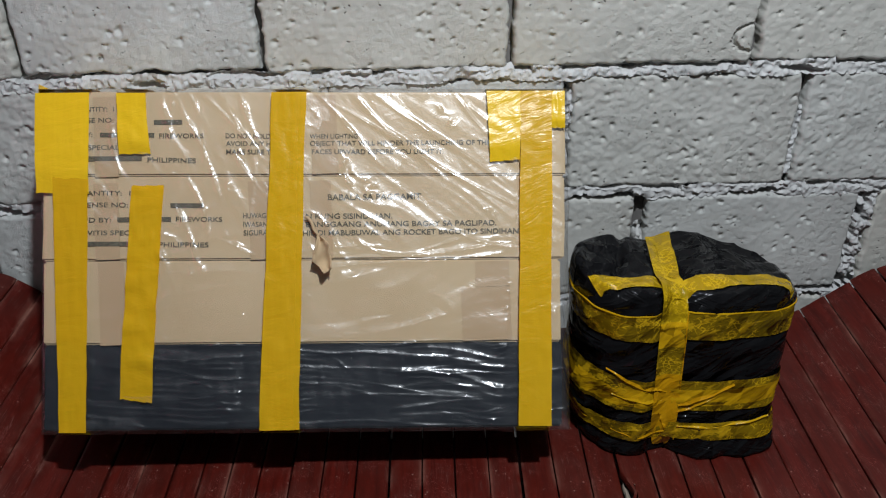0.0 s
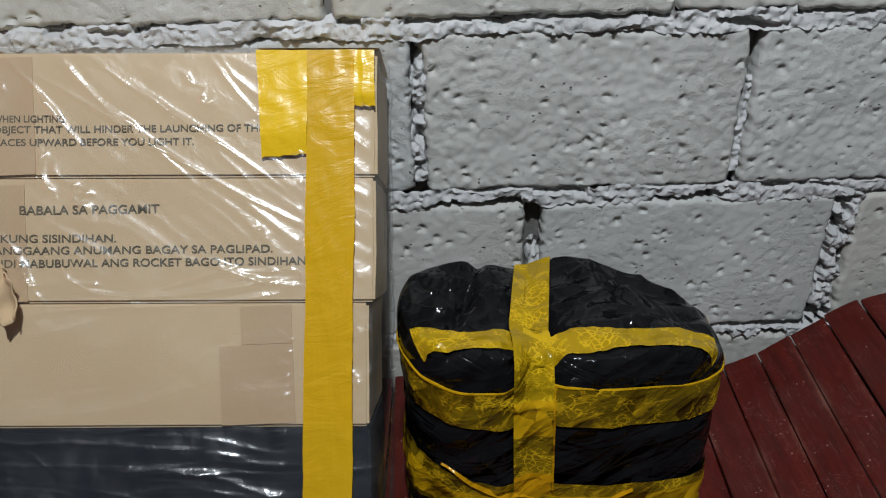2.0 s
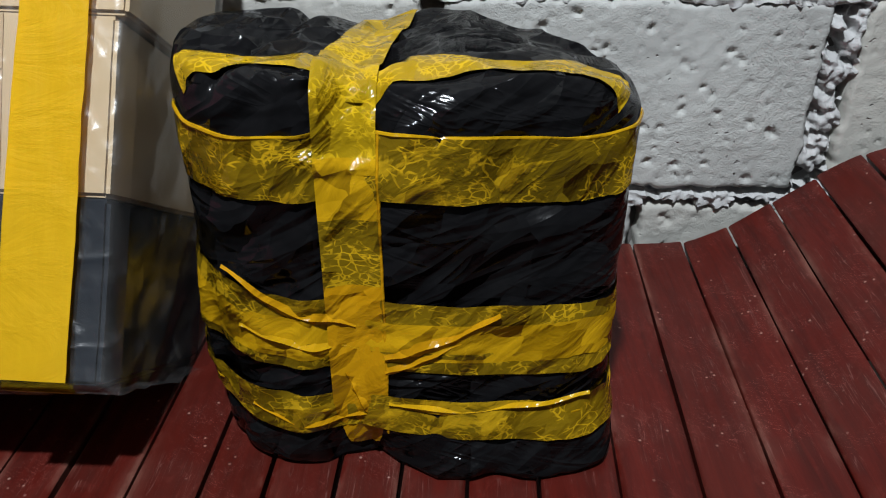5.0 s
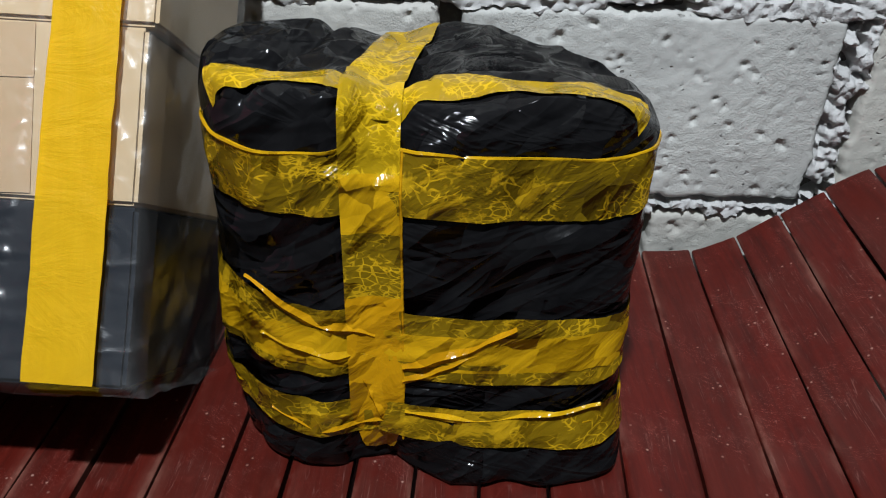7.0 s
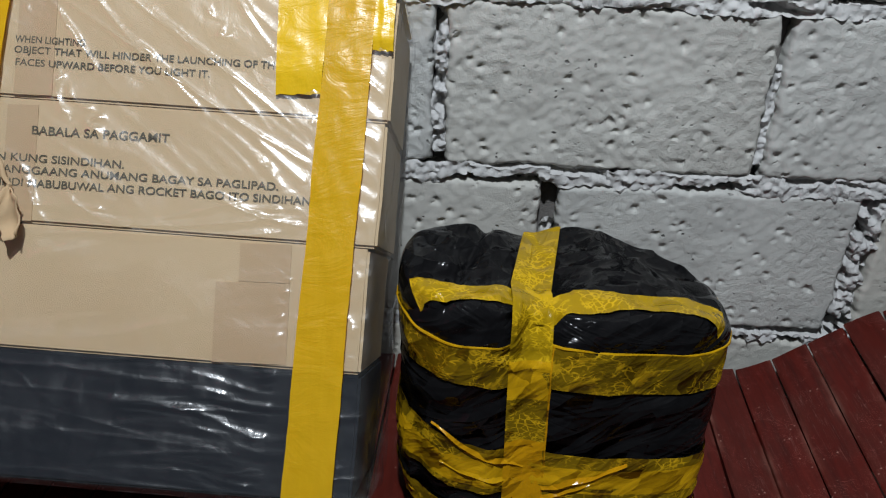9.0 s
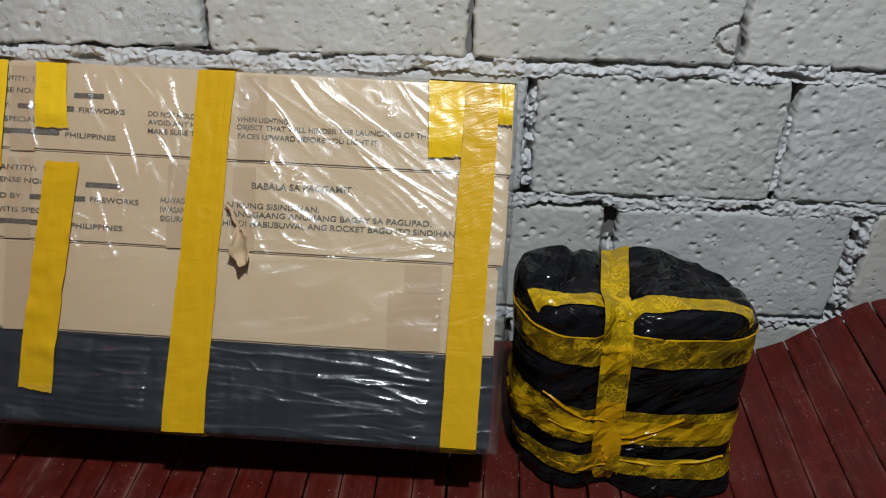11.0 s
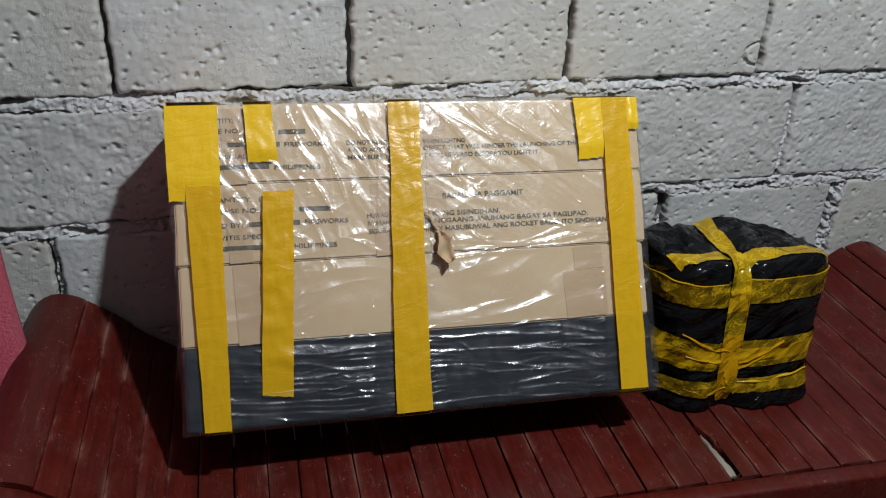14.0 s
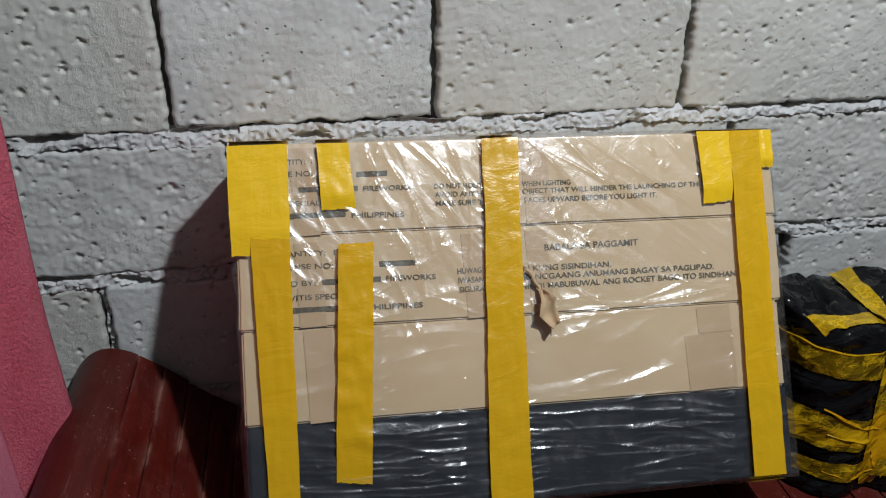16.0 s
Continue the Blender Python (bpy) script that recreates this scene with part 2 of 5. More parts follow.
def veined_tape(name, low, high, amount, veins=0.7):
    """Thin yellow film stuck on black: dark where it clings, pale threads and patches where air is caught."""
    m, n, l, b = material(name, 0.12, spec=0.5)
    b.inputs["IOR"].default_value = 1.25
    v = coords(n, l)
    bent = n.new("ShaderNodeVectorMath")
    bent.operation = "MULTIPLY_ADD"
    wob = n.new("ShaderNodeTexNoise")
    wob.inputs["Scale"].default_value = 30
    l.new(v, wob.inputs["Vector"])
    l.new(wob.outputs["Color"], bent.inputs[0])
    bent.inputs[1].default_value = (0.03, 0.03, 0.03)
    l.new(v, bent.inputs[2])
    threads = None
    for scale, turn, squash, thin in ((95, 0.5, 2.4, 0.05), (150, -0.6, 2.0, 0.06), (70, 1.3, 1.7, 0.035)):
        k = n.new("ShaderNodeMapping")
        k.inputs["Rotation"].default_value, k.inputs["Scale"].default_value = (0.3, turn, 0.4), (1, 1, squash)
        l.new(bent.outputs[0], k.inputs["Vector"])
        cell = n.new("ShaderNodeTexVoronoi")
        cell.feature = "DISTANCE_TO_EDGE"
        cell.inputs["Scale"].default_value = scale
        l.new(k.outputs["Vector"], cell.inputs["Vector"])
        line = ramp(n, l, cell.outputs["Distance"], [(0.0, (1, 1, 1)), (thin, (0.8, 0.8, 0.8)), (thin * 1.7, (0, 0, 0))])
        here = ramp(n, l, noise_tex(n, l, coords(n, l, (1, 1, 1), (turn, 0, 1)), 24 + scale * 0.1, 3), [(0.53, (0, 0, 0)), (0.60, (1, 1, 1))])
        line = maths(n, l, "MULTIPLY", line, here)
        threads = line if threads is None else maths(n, l, "MAXIMUM", threads, line)
    film = noise_tex(n, l, coords(n, l, (1, 1, 1.6), (0.4, 0.7, 0.2)), 20, 5, 0.6, 0.8)
    patch = ramp(n, l, film, [(0.56, (0, 0, 0)), (0.585, (0.75, 0.75, 0.75)), (0.68, (1, 1, 1))])
    haze = ramp(n, l, noise_tex(n, l, v, 11, 3), [(0.35, (0, 0, 0)), (0.7, (1, 1, 1))])
    k = maths(n, l, "MAXIMUM", maths(n, l, "MULTIPLY", threads, veins), maths(n, l, "MAXIMUM", maths(n, l, "MULTIPLY", patch, 0.6), maths(n, l, "MULTIPLY", haze, 0.2)))
    l.new(mix(n, l, low, high, maths(n, l, "MULTIPLY", k, amount)), b.inputs["Base Color"])
    crease = noise_tex(n, l, coords(n, l, (1, 1, 3.0), (0, 0.7, 0)), 12, 3, 0.5, 0.6)
    crease = maths(n, l, "ABSOLUTE", maths(n, l, "SUBTRACT", crease, 0.5))
    nm = bump(n, l, maths(n, l, "SUBTRACT", maths(n, l, "MULTIPLY", film, 0.7), maths(n, l, "MULTIPLY", crease, 1.9)), None, 0.5, 0.008)
    l.new(facets(n, l, 38, (0.8, 1, 1.8), (0.3, 0.6, 0.2), 0.27, nm), b.inputs["Normal"])
    return m


VEINED = veined_tape("yellow_tape_over_black_film", (0.112, 0.070, 0.003), (0.56, 0.33, 0.009), 1.0, 0.8)
PALE = veined_tape("air_caught_yellow_tape", (0.27, 0.17, 0.004), (0.64, 0.40, 0.010), 1.0, 0.75)
DOUBLED = veined_tape("doubled_yellow_tape", (0.40, 0.22, 0.004), (0.58, 0.33, 0.007), 1.0, 0.3)
ORANGE = veined_tape("orange_overlapped_tape", (0.39, 0.188, 0.003), (0.58, 0.295, 0.006), 1.0, 0.3)


def black_film():
    m, n, l, b = material("black_plastic_film", 0.15, spec=0.35)
    v = coords(n, l, (1, 1, 1.7), (0.5, 0.5, 0.3))
    f = noise_tex(n, l, v, 26, 5, 0.6, 1.2)
    g = noise_tex(n, l, coords(n, l), 90, 3)
    ridges = None
    for turn, size in ((0.65, 4.5), (0.42, 8.0)):
        r = noise_tex(n, l, coords(n, l, (1, 1, 4.5), (0, turn, 0)), size, 2, 0.5, 0.6)
        r = maths(n, l, "MULTIPLY", maths(n, l, "ABSOLUTE", maths(n, l, "SUBTRACT", r, 0.5)), -2.0 * 9 / size)
        ridges = r if ridges is None else maths(n, l, "ADD", ridges, r)
    r = noise_tex(n, l, coords(n, l, (1, 1, 5.0), (0, -0.25, 0)), 15, 2, 0.5, 0.8)
    some = ramp(n, l, noise_tex(n, l, coords(n, l), 9, 2), [(0.46, (0, 0, 0)), (0.6, (1, 1, 1))])
    ridges = maths(n, l, "ADD", ridges, maths(n, l, "MULTIPLY", maths(n, l, "ABSOLUTE", maths(n, l, "SUBTRACT", r, 0.5)), maths(n, l, "MULTIPLY", some, -1.1)))
    b.inputs["IOR"].default_value = 1.24
    l.new(ramp(n, l, f, [(0.3, (0.004, 0.004, 0.0045)), (0.7, (0.008, 0.008, 0.0085))]), b.inputs["Base Color"])
    l.new(ramp(n, l, g, [(0.3, (0.07, 0.07, 0.07)), (0.7, (0.16, 0.16, 0.16))]), b.inputs["Roughness"])
    nm = bump(n, l, maths(n, l, "ADD", ridges, maths(n, l, "MULTIPLY", f, 0.04)), None, 0.40, 0.022)
    l.new(facets(n, l, 30, (0.7, 1, 2.0), (0, 0.6, 0), 0.36, nm), b.inputs["Normal"])
    return m


BLACK = black_film()


def clear_film():
    m = bpy.data.materials.new("clear_plastic_film")
    m.use_nodes = True
    n, l = m.node_tree.nodes, m.node_tree.links
    n.remove(n["Principled BSDF"])
    v = coords(n, l, (1, 1, 1))
    f = noise_tex(n, l, v, 38, 5, 0.6, 0.8)
    nm = facets(n, l, 40, (0.22, 1, 1.3), (0, -0.75, 0), 0.06, bump(n, l, f, None, 0.31, 0.004))
    g = n.new("ShaderNodeBsdfGlossy")
    g.inputs["Roughness"].default_value = 0.15
    d = n.new("ShaderNodeBsdfDiffuse")
    d.inputs[0].default_value = (0.8, 0.8, 0.8, 1)
    t = n.new("ShaderNodeBsdfTransparent")
    t.inputs[0].default_value = (0.96, 0.96, 0.96, 1)
    fr = n.new("ShaderNodeFresnel")
    fr.inputs[0].default_value = 1.55
    g2 = n.new("ShaderNodeBsdfGlossy")
    g2.inputs["Roughness"].default_value = 0.36
    for s in (g, g2, fr):
        l.new(nm, s.inputs["Normal"])
    both = n.new("ShaderNodeMixShader")
    both.inputs[0].default_value = 0.55
    l.new(g.outputs[0], both.inputs[1])
    l.new(g2.outputs[0], both.inputs[2])
    milky = n.new("ShaderNodeMixShader")
    smear = maths(n, l, "MULTIPLY", noise_tex(n, l, coords(n, l, (30, 30, 3), (0, 0.05, 0)), 1.6, 4, 0.6), noise_tex(n, l, coords(n, l, (3, 3, 18)), 2.0, 4, 0.6, 0.5))
    l.new(ramp(n, l, smear, [(0.17, (0.004, 0.004, 0.004)), (0.30, (0.016, 0.016, 0.016)), (0.42, (0.06, 0.06, 0.06))]), milky.inputs[0])
    l.new(t.outputs[0], milky.inputs[1])
    l.new(d.outputs[0], milky.inputs[2])
    top = n.new("ShaderNodeMixShader")
    l.new(maths(n, l, "MINIMUM", maths(n, l, "MULTIPLY", fr.outputs[0], 2.2), 0.2), top.inputs[0])
    l.new(milky.outputs[0], top.inputs[1])
    l.new(both.outputs[0], top.inputs[2])
    l.new(top.outputs[0], n["Material Output"].inputs[0])
    return m


FILM = clear_film()


def terry(name, a, c):
    m, n, l, b = material(name, 0.95, spec=0.1)
    v = coords(n, l)
    fz = ramp(n, l, noise_tex(n, l, v, 190, 5, 0.75), [(0.35, (0, 0, 0)), (0.7, (1, 1, 1))])
    big = noise_tex(n, l, coords(n, l, (1, 1, 0.5)), 22, 5)
    col = mix(n, l, ramp(n, l, big, [(0.35, a), (0.65, c)]), tuple(min(1, x * 1.2 + 0.10) for x in c), maths(n, l, "MULTIPLY", fz, 0.6))
    l.new(col, b.inputs["Base Color"])
    b.inputs["Sheen Weight"].default_value = 0.12
    bump(n, l, fz, b, 0.9, 0.004)
    return m


PINK = terry("pink_terry_cloth", (0.76, 0.13, 0.21), (0.86, 0.20, 0.30))
HEM = terry("red_pink_hem", (0.56, 0.055, 0.10), (0.66, 0.09, 0.14))


# ---- building helpers ----
def mesh_data(name, verts, faces, mat, smooth=True):
    me = bpy.data.meshes.new(name)
    me.from_pydata([tuple(map(float, p)) for p in verts], [], [tuple(map(int, q)) for q in faces])
    me.materials.append(mat)
    if smooth:
        me.polygons.foreach_set("use_smooth", [True] * len(me.polygons))
        me.set_sharp_from_angle(angle=radians(50))
    me.update()
    return me


def part(name, me, parent=None, label="", material=None):
    """Links a mesh (or bmesh) in world places as one object, under a thing or a part."""
    if isinstance(me, bmesh.types.BMesh):
        bm, me = me, bpy.data.meshes.new(name)
        bm.to_mesh(me)
        bm.free()
        me.materials.append(material)
    ob = new(name, me)
    if parent is not None:
        ob.parent = parent
        if parent.type == "EMPTY":
            ob.matrix_parent_inverse = parent.matrix_basis.inverted()
    if label:
        ob["label"] = label
    return ob


def thing(name, place, label, category, group="", kind=""):
    e = new(name)
    e.empty_display_size = 0.05
    e.location = place
    return tagged(e, label, category, group, kind)


def grid_faces(nu, nv, wrap=False, base=0):
    out = []
    for j in range(nv - 1):
        for i in range(nu if wrap else nu - 1):
            k = (i + 1) % nu
            out.append((base + j * nu + i, base + j * nu + k, base + (j + 1) * nu + k, base + (j + 1) * nu + i))
    return out


def box_bm(x0, x1, y0, y1, z0, z1, bevel=0.0, cuts=1):
    bm = bmesh.new()
    bmesh.ops.create_cube(bm, size=1)
    for p in bm.verts:
        p.co = ((x0 + x1) / 2 + p.co.x * (x1 - x0), (y0 + y1) / 2 + p.co.y * (y1 - y0), (z0 + z1) / 2 + p.co.z * (z1 - z0))
    if bevel:
        bmesh.ops.bevel(bm, geom=bm.edges[:], offset=bevel, segments=cuts, affect="EDGES")
    return bm


def nz(x, y, z, s):
    return noise.noise((x * s, y * s, z * s))


# ---- the room ----
WALL_Y, SEAT = 1.68, 0.39
XL, XR, YF, TOP = -2.2, 2.2, -1.9, 3.3
# The wall's core sheet carries that painted shade behind blocks and mortar.
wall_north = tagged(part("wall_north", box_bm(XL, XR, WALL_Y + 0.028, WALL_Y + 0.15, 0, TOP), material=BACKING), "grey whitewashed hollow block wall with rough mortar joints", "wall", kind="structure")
for name, b6, mat in (("wall_south", (XL, XR, YF - 0.1, YF, 0, TOP), PLASTER), ("wall_west", (XL - 0.1, XL, YF - 0.1, WALL_Y + 0.15, 0, TOP), PLASTER),
                      ("wall_east", (XR, XR + 0.1, YF - 0.1, WALL_Y + 0.15, 0, TOP), PLASTER), ("floor", (XL - 0.1, XR + 0.1, YF - 0.1, WALL_Y + 0.15, -0.1, 0), FLOORING),
                      ("ceiling", (XL - 0.1, XR + 0.1, YF - 0.1, WALL_Y + 0.15, TOP, TOP + 0.1), PLASTER)):
    tagged(part(name, box_bm(*b6), material=mat), "plain grey cement " + name.split("_")[0], name.split("_")[0], kind="structure")

# ---- the bench ----
PROFILE = [(-0.905, -0.06), (-0.906, 0.0), (-0.900, 0.07), (-0.882, 0.122), (-0.855, 0.154), (-0.825, 0.163), (-0.79, 0.150), (-0.745, 0.115), (-0.70, 0.073), (-0.66, 0.040),
           (-0.62, 0.013), (-0.575, 0.0), (-0.3, 0.0), (0.0, 0.0), (0.3, 0.0), (0.60, 0.0), (0.645, 0.003), (0.685, 0.021), (0.74, 0.062), (0.79, 0.098), (0.83, 0.120),
           (0.865, 0.127), (0.90, 0.114), (0.94, 0.08), (0.98, 0.03), (0.995, -0.02), (1.0, -0.06)]
PX, PZ = np.array([p[0] for p in PROFILE]), np.array([p[1] for p in PROFILE])
PS = np.concatenate([[0], np.cumsum(np.hypot(np.diff(PX), np.diff(PZ)))])


def along(s):
    """Place (x, z) and upward normal of the seat's curve at the arc length s."""
    e = 0.012
    x, z = np.interp([s - e, s, s + e], PS, PX), np.interp([s - e, s, s + e], PS, PZ)
    x1, z1 = x.mean(), z.mean()
    t = np.array([x[2] - x[0], z[2] - z[0]])
    t /= np.hypot(*t) + 1e-9
    return x1, z1, -t[1], t[0]


def front(x):
    return 1.150 - 0.038 * x


def back(x):
    return 1.662 - 0.006 * x


FLAT_JOINTS = [-0.592, -0.538, -0.486, -0.438, -0.393, -0.349, -0.302, -0.254, -0.206, -0.155, -0.103, -0.053, -0.002, 0.05, 0.099, 0.152, 0.203, 0.25, 0.301, 0.348, 0.397, 0.45, 0.51, 0.57, 0.626]
joints = [float(np.interp(x, PX[5:21], PS[5:21])) for x in FLAT_JOINTS]
while joints[0] > 0.06:
    joints.insert(0, joints[0] - 0.047)
while joints[-1] < PS[-1] - 0.05:
    joints.append(joints[-1] + 0.0515)
joints = [s for s in joints if np.interp(-0.775, PX[5:21], PS[5:21]) - 0.02 < s < np.interp(0.862, PX, PS)]
joints = [0.0] + joints + [float(PS[-1])]

bench = thing("bench", (0, 1.4, 0), "dark red varnished wooden slatted daybed with upswept rolled ends", "bench")


def slat(i, s0, s1):
    rnd = random.Random(i)
    g = 0.0007 + rnd.random() * 0.0014
    if along((s0 + s1) / 2)[0] < -0.6:
        g = 0.0003
    s0, s1 = s0 + g, s1 - g
    xm = along((s0 + s1) / 2)[0]
    skew = 0.05 * max(0, min(1, (xm + 0.6) / 1.1))
    lift = rnd.uniform(-0.0012, 0.0012)
    chipped = abs(xm - 0.275) < 0.02
    rows = 40 if chipped else 14
    us = [(s0, -0.013), (s0, -0.0014), (s0 + 0.0014, -0.0003), (s0 + 0.005, 0), *[(s0 + (s1 - s0) * k / max(3, int((s1 - s0) / 0.012)), 0) for k in range(1, max(3, int((s1 - s0) / 0.012)))], (s1 - 0.005, 0), (s1 - 0.0014, -0.0003), (s1, -0.0014), (s1, -0.013)]
    verts = []
    y0, y1 = front(xm) + rnd.uniform(-0.002, 0.002), back(xm) - rnd.uniform(0, 0.006)
    for j in range(rows):
        y = y0 + (y1 - y0) * j / (rows - 1)
        wob = 0.0012 * nz(xm * 9, y * 6, i, 1)
        for k, (s, d) in enumerate(us):
            bite = 0.0
            if chipped and k < 4 and 1.148 < y < 1.262:
                q = (1.262 - y) / 0.114
                bite = (0.004 + 0.021 * q ** 0.8) * (1 if q < 0.95 else 0.75) + 0.008 * nz(0, y * 48, 3, 1) + 0.002 * nz(0, y * 150, 5, 1)
            x, z, a, c = along(min(max(s + wob + bite + skew * (y - 1.29), 0.0), PS[-1]))
            verts.append((x + a * d, y, SEAT + z + c * d + lift + 0.0006 * nz(x * 20, y * 4, i, 1)))
    faces = [(q[3], q[2], q[1], q[0]) for q in grid_faces(len(us), rows, True)]
    faces += [tuple(range(len(us))), tuple(range((rows - 1) * len(us), rows * len(us)))[::-1]]
    me = mesh_data("slat", verts, [q[::-1] for q in faces], WOOD)
    rim = 0.7 if xm < -0.5 else 0.4
    worn = [rim if k in (1, 2, len(us) - 2, len(us) - 3) else 0.25 * rim if k in (3, len(us) - 4) else 0.0 for k in range(len(us))] * rows
    me.attributes.new("worn", "FLOAT", "POINT").data.foreach_set("value", worn)
    return part("slat", me, bench)


for i in range(len(joints) - 1):
    slat(i, joints[i], joints[i + 1])


def rail(name, y0, y1, low, top, inset=0.0):
    """A sawn board that follows the seat's curve, from y0 to y1 in front of or behind the front line."""
    verts, N = [], 90
    for i in range(N):
        s = PS[-1] * (0.02 + 0.96 * i / (N - 1))
        x, z, a, c = along(s)
        f = front(x)
        zt = SEAT + z + top
        zb = min(zt - 0.02, SEAT + low)
        r = 0.006
        for y, zz in ((f + y0, zb), (f + y0, zt - r), (f + y0 + r * 0.3, zt - r * 0.3), (f + y0 + r, zt), (f + y1 - r, zt), (f + y1, zt - r), (f + y1, zb)):
            verts.append((x, y, zz))
    faces = grid_faces(7, N, True) + [tuple(range(7))[::-1], tuple(range((N - 1) * 7, N * 7))]
    return part(name, mesh_data(name, verts, faces, WOOD), bench)


rail("front_rail", -0.036, -0.001, -0.085, 0.001)
rail("back_rail", 0.44, 0.47, -0.085, -0.016)
rail("middle_rail", 0.20, 0.235, -0.085, -0.016)
for x in (-0.72, 0.80):
    for y in (front(x) + 0.012, 1.60):
        part("leg", box_bm(x - 0.03, x + 0.03, y - 0.03, y + 0.03, 0, SEAT - 0.02, 0.004), bench, material=WOOD)

# torn strip of bare wood in the broken slat
verts, N = [], 16
for j in range(N):
    q = j / (N - 1)
    y = 1.150 + 0.105 * q
    w = (0.0135 * (1 - q) ** 0.7 + 0.002) * (1 if j else 0.8) + 0.002 * nz(0, q * 11, 6, 1)
    x = 0.252 + 0.05 * (y - 1.29) + 0.002 * nz(0, q * 7, 0, 1)
    zz = SEAT - 0.0045 + 0.0015 * nz(2, q * 9, 0, 1)
    verts += [(x, y, zz - 0.004), (x + 0.001, y, zz), (x + w * 0.6, y, zz + 0.0012), (x + w, y, zz - 0.0008), (x + w, y, zz - 0.004)]
part("splinter", mesh_data("splinter", verts, grid_faces(5, N, True) + [(0, 1, 2, 3, 4), tuple(range((N - 1) * 5, N * 5))[::-1]], RAW), bench, "pale split bare wood")


# ---- the large parcel ----
CENTRE = Vector((-0.211, 1.4045, 0.7095))
AX = Vector((0.759, -0.0155, -0.0145)).normalized()
UP = Vector((0.021, 0.2555, 0.42))
UP = (UP - AX * UP.dot(AX)).normalized()
OUT = AX.cross(UP)
W2, H2 = 0.380, 0.246


def face_place(a, b, c=0.0):
    """A place on the parcel: a along its width from the middle, b up its front from the lower edge, c out of it."""
    return CENTRE + AX * a + UP * (b - H2) + OUT * c


def ab(x, s):
    return x + 0.211 - 0.035 * (s - 0.25), s - 0.0095 + (x + 0.211) * 0.033


parcel = thing("wrapped_parcel", (-0.211, 1.44, SEAT), "film-wrapped stack of cardboard boxes with yellow tape, leaning on wall", "parcel")


def parcel_box(name, b0, b1, a0, a1, depth, mat, label, seed):
    """One flat box of the stack, with soft corners, slightly bulged faces and a lid line."""
    wide, tall = a1 - a0, b1 - b0
    bm = box_bm(-wide / 2, wide / 2, -depth / 2, depth / 2, -tall / 2, tall / 2)
    bmesh.ops.subdivide_edges(bm, edges=bm.edges[:], cuts=7, use_grid_fill=True)
    bmesh.ops.bevel(bm, geom=[e for e in bm.edges if e.calc_face_angle(0) > 1], offset=0.0028, segments=2, affect="EDGES")
    for p in bm.verts:
        u, v, w = p.co.x * 2 / wide, p.co.z * 2 / tall, p.co.y * 2 / depth
        soft = (1 - u * u) * (1 - v * v)
        c = -depth / 2 - w * depth / 2 + (0.0006 * soft + 0.0003 * nz(u * 3, v * 2, seed, 1)) * (1 if w < 0 else 0)
        a = (a0 + a1) / 2 + u * (a1 - a0) / 2 + 0.0012 * nz(v, w * 2, seed, 1.5)
        p.co = face_place(a, (b0 + b1) / 2 + v * (b1 - b0) / 2, c)
    ob = part(name, bm, parcel, label, mat)
    ob.data.polygons.foreach_set("use_smooth", [True] * len(ob.data.polygons))
    ob.data.set_sharp_from_angle(angle=radians(60))
    return ob


boxes = [parcel_box("black_box", 0.0, 0.1228, -0.378, 0.372, 0.206, SLATE, "black cardboard box at the bottom of the stack", 1),
         parcel_box("cardboard_box", 0.1238, 0.2448, -0.380, 0.371, 0.196, CARD, "plain brown cardboard box", 2),
         parcel_box("cardboard_box", 0.2458, 0.3678, -0.382, 0.378, 0.186, CARD, "brown cardboard box with dark printing", 3),
         parcel_box("cardboard_box", 0.3688, 0.4915, -0.378, 0.380, 0.172, CARD, "brown cardboard box with dark printing", 4)]


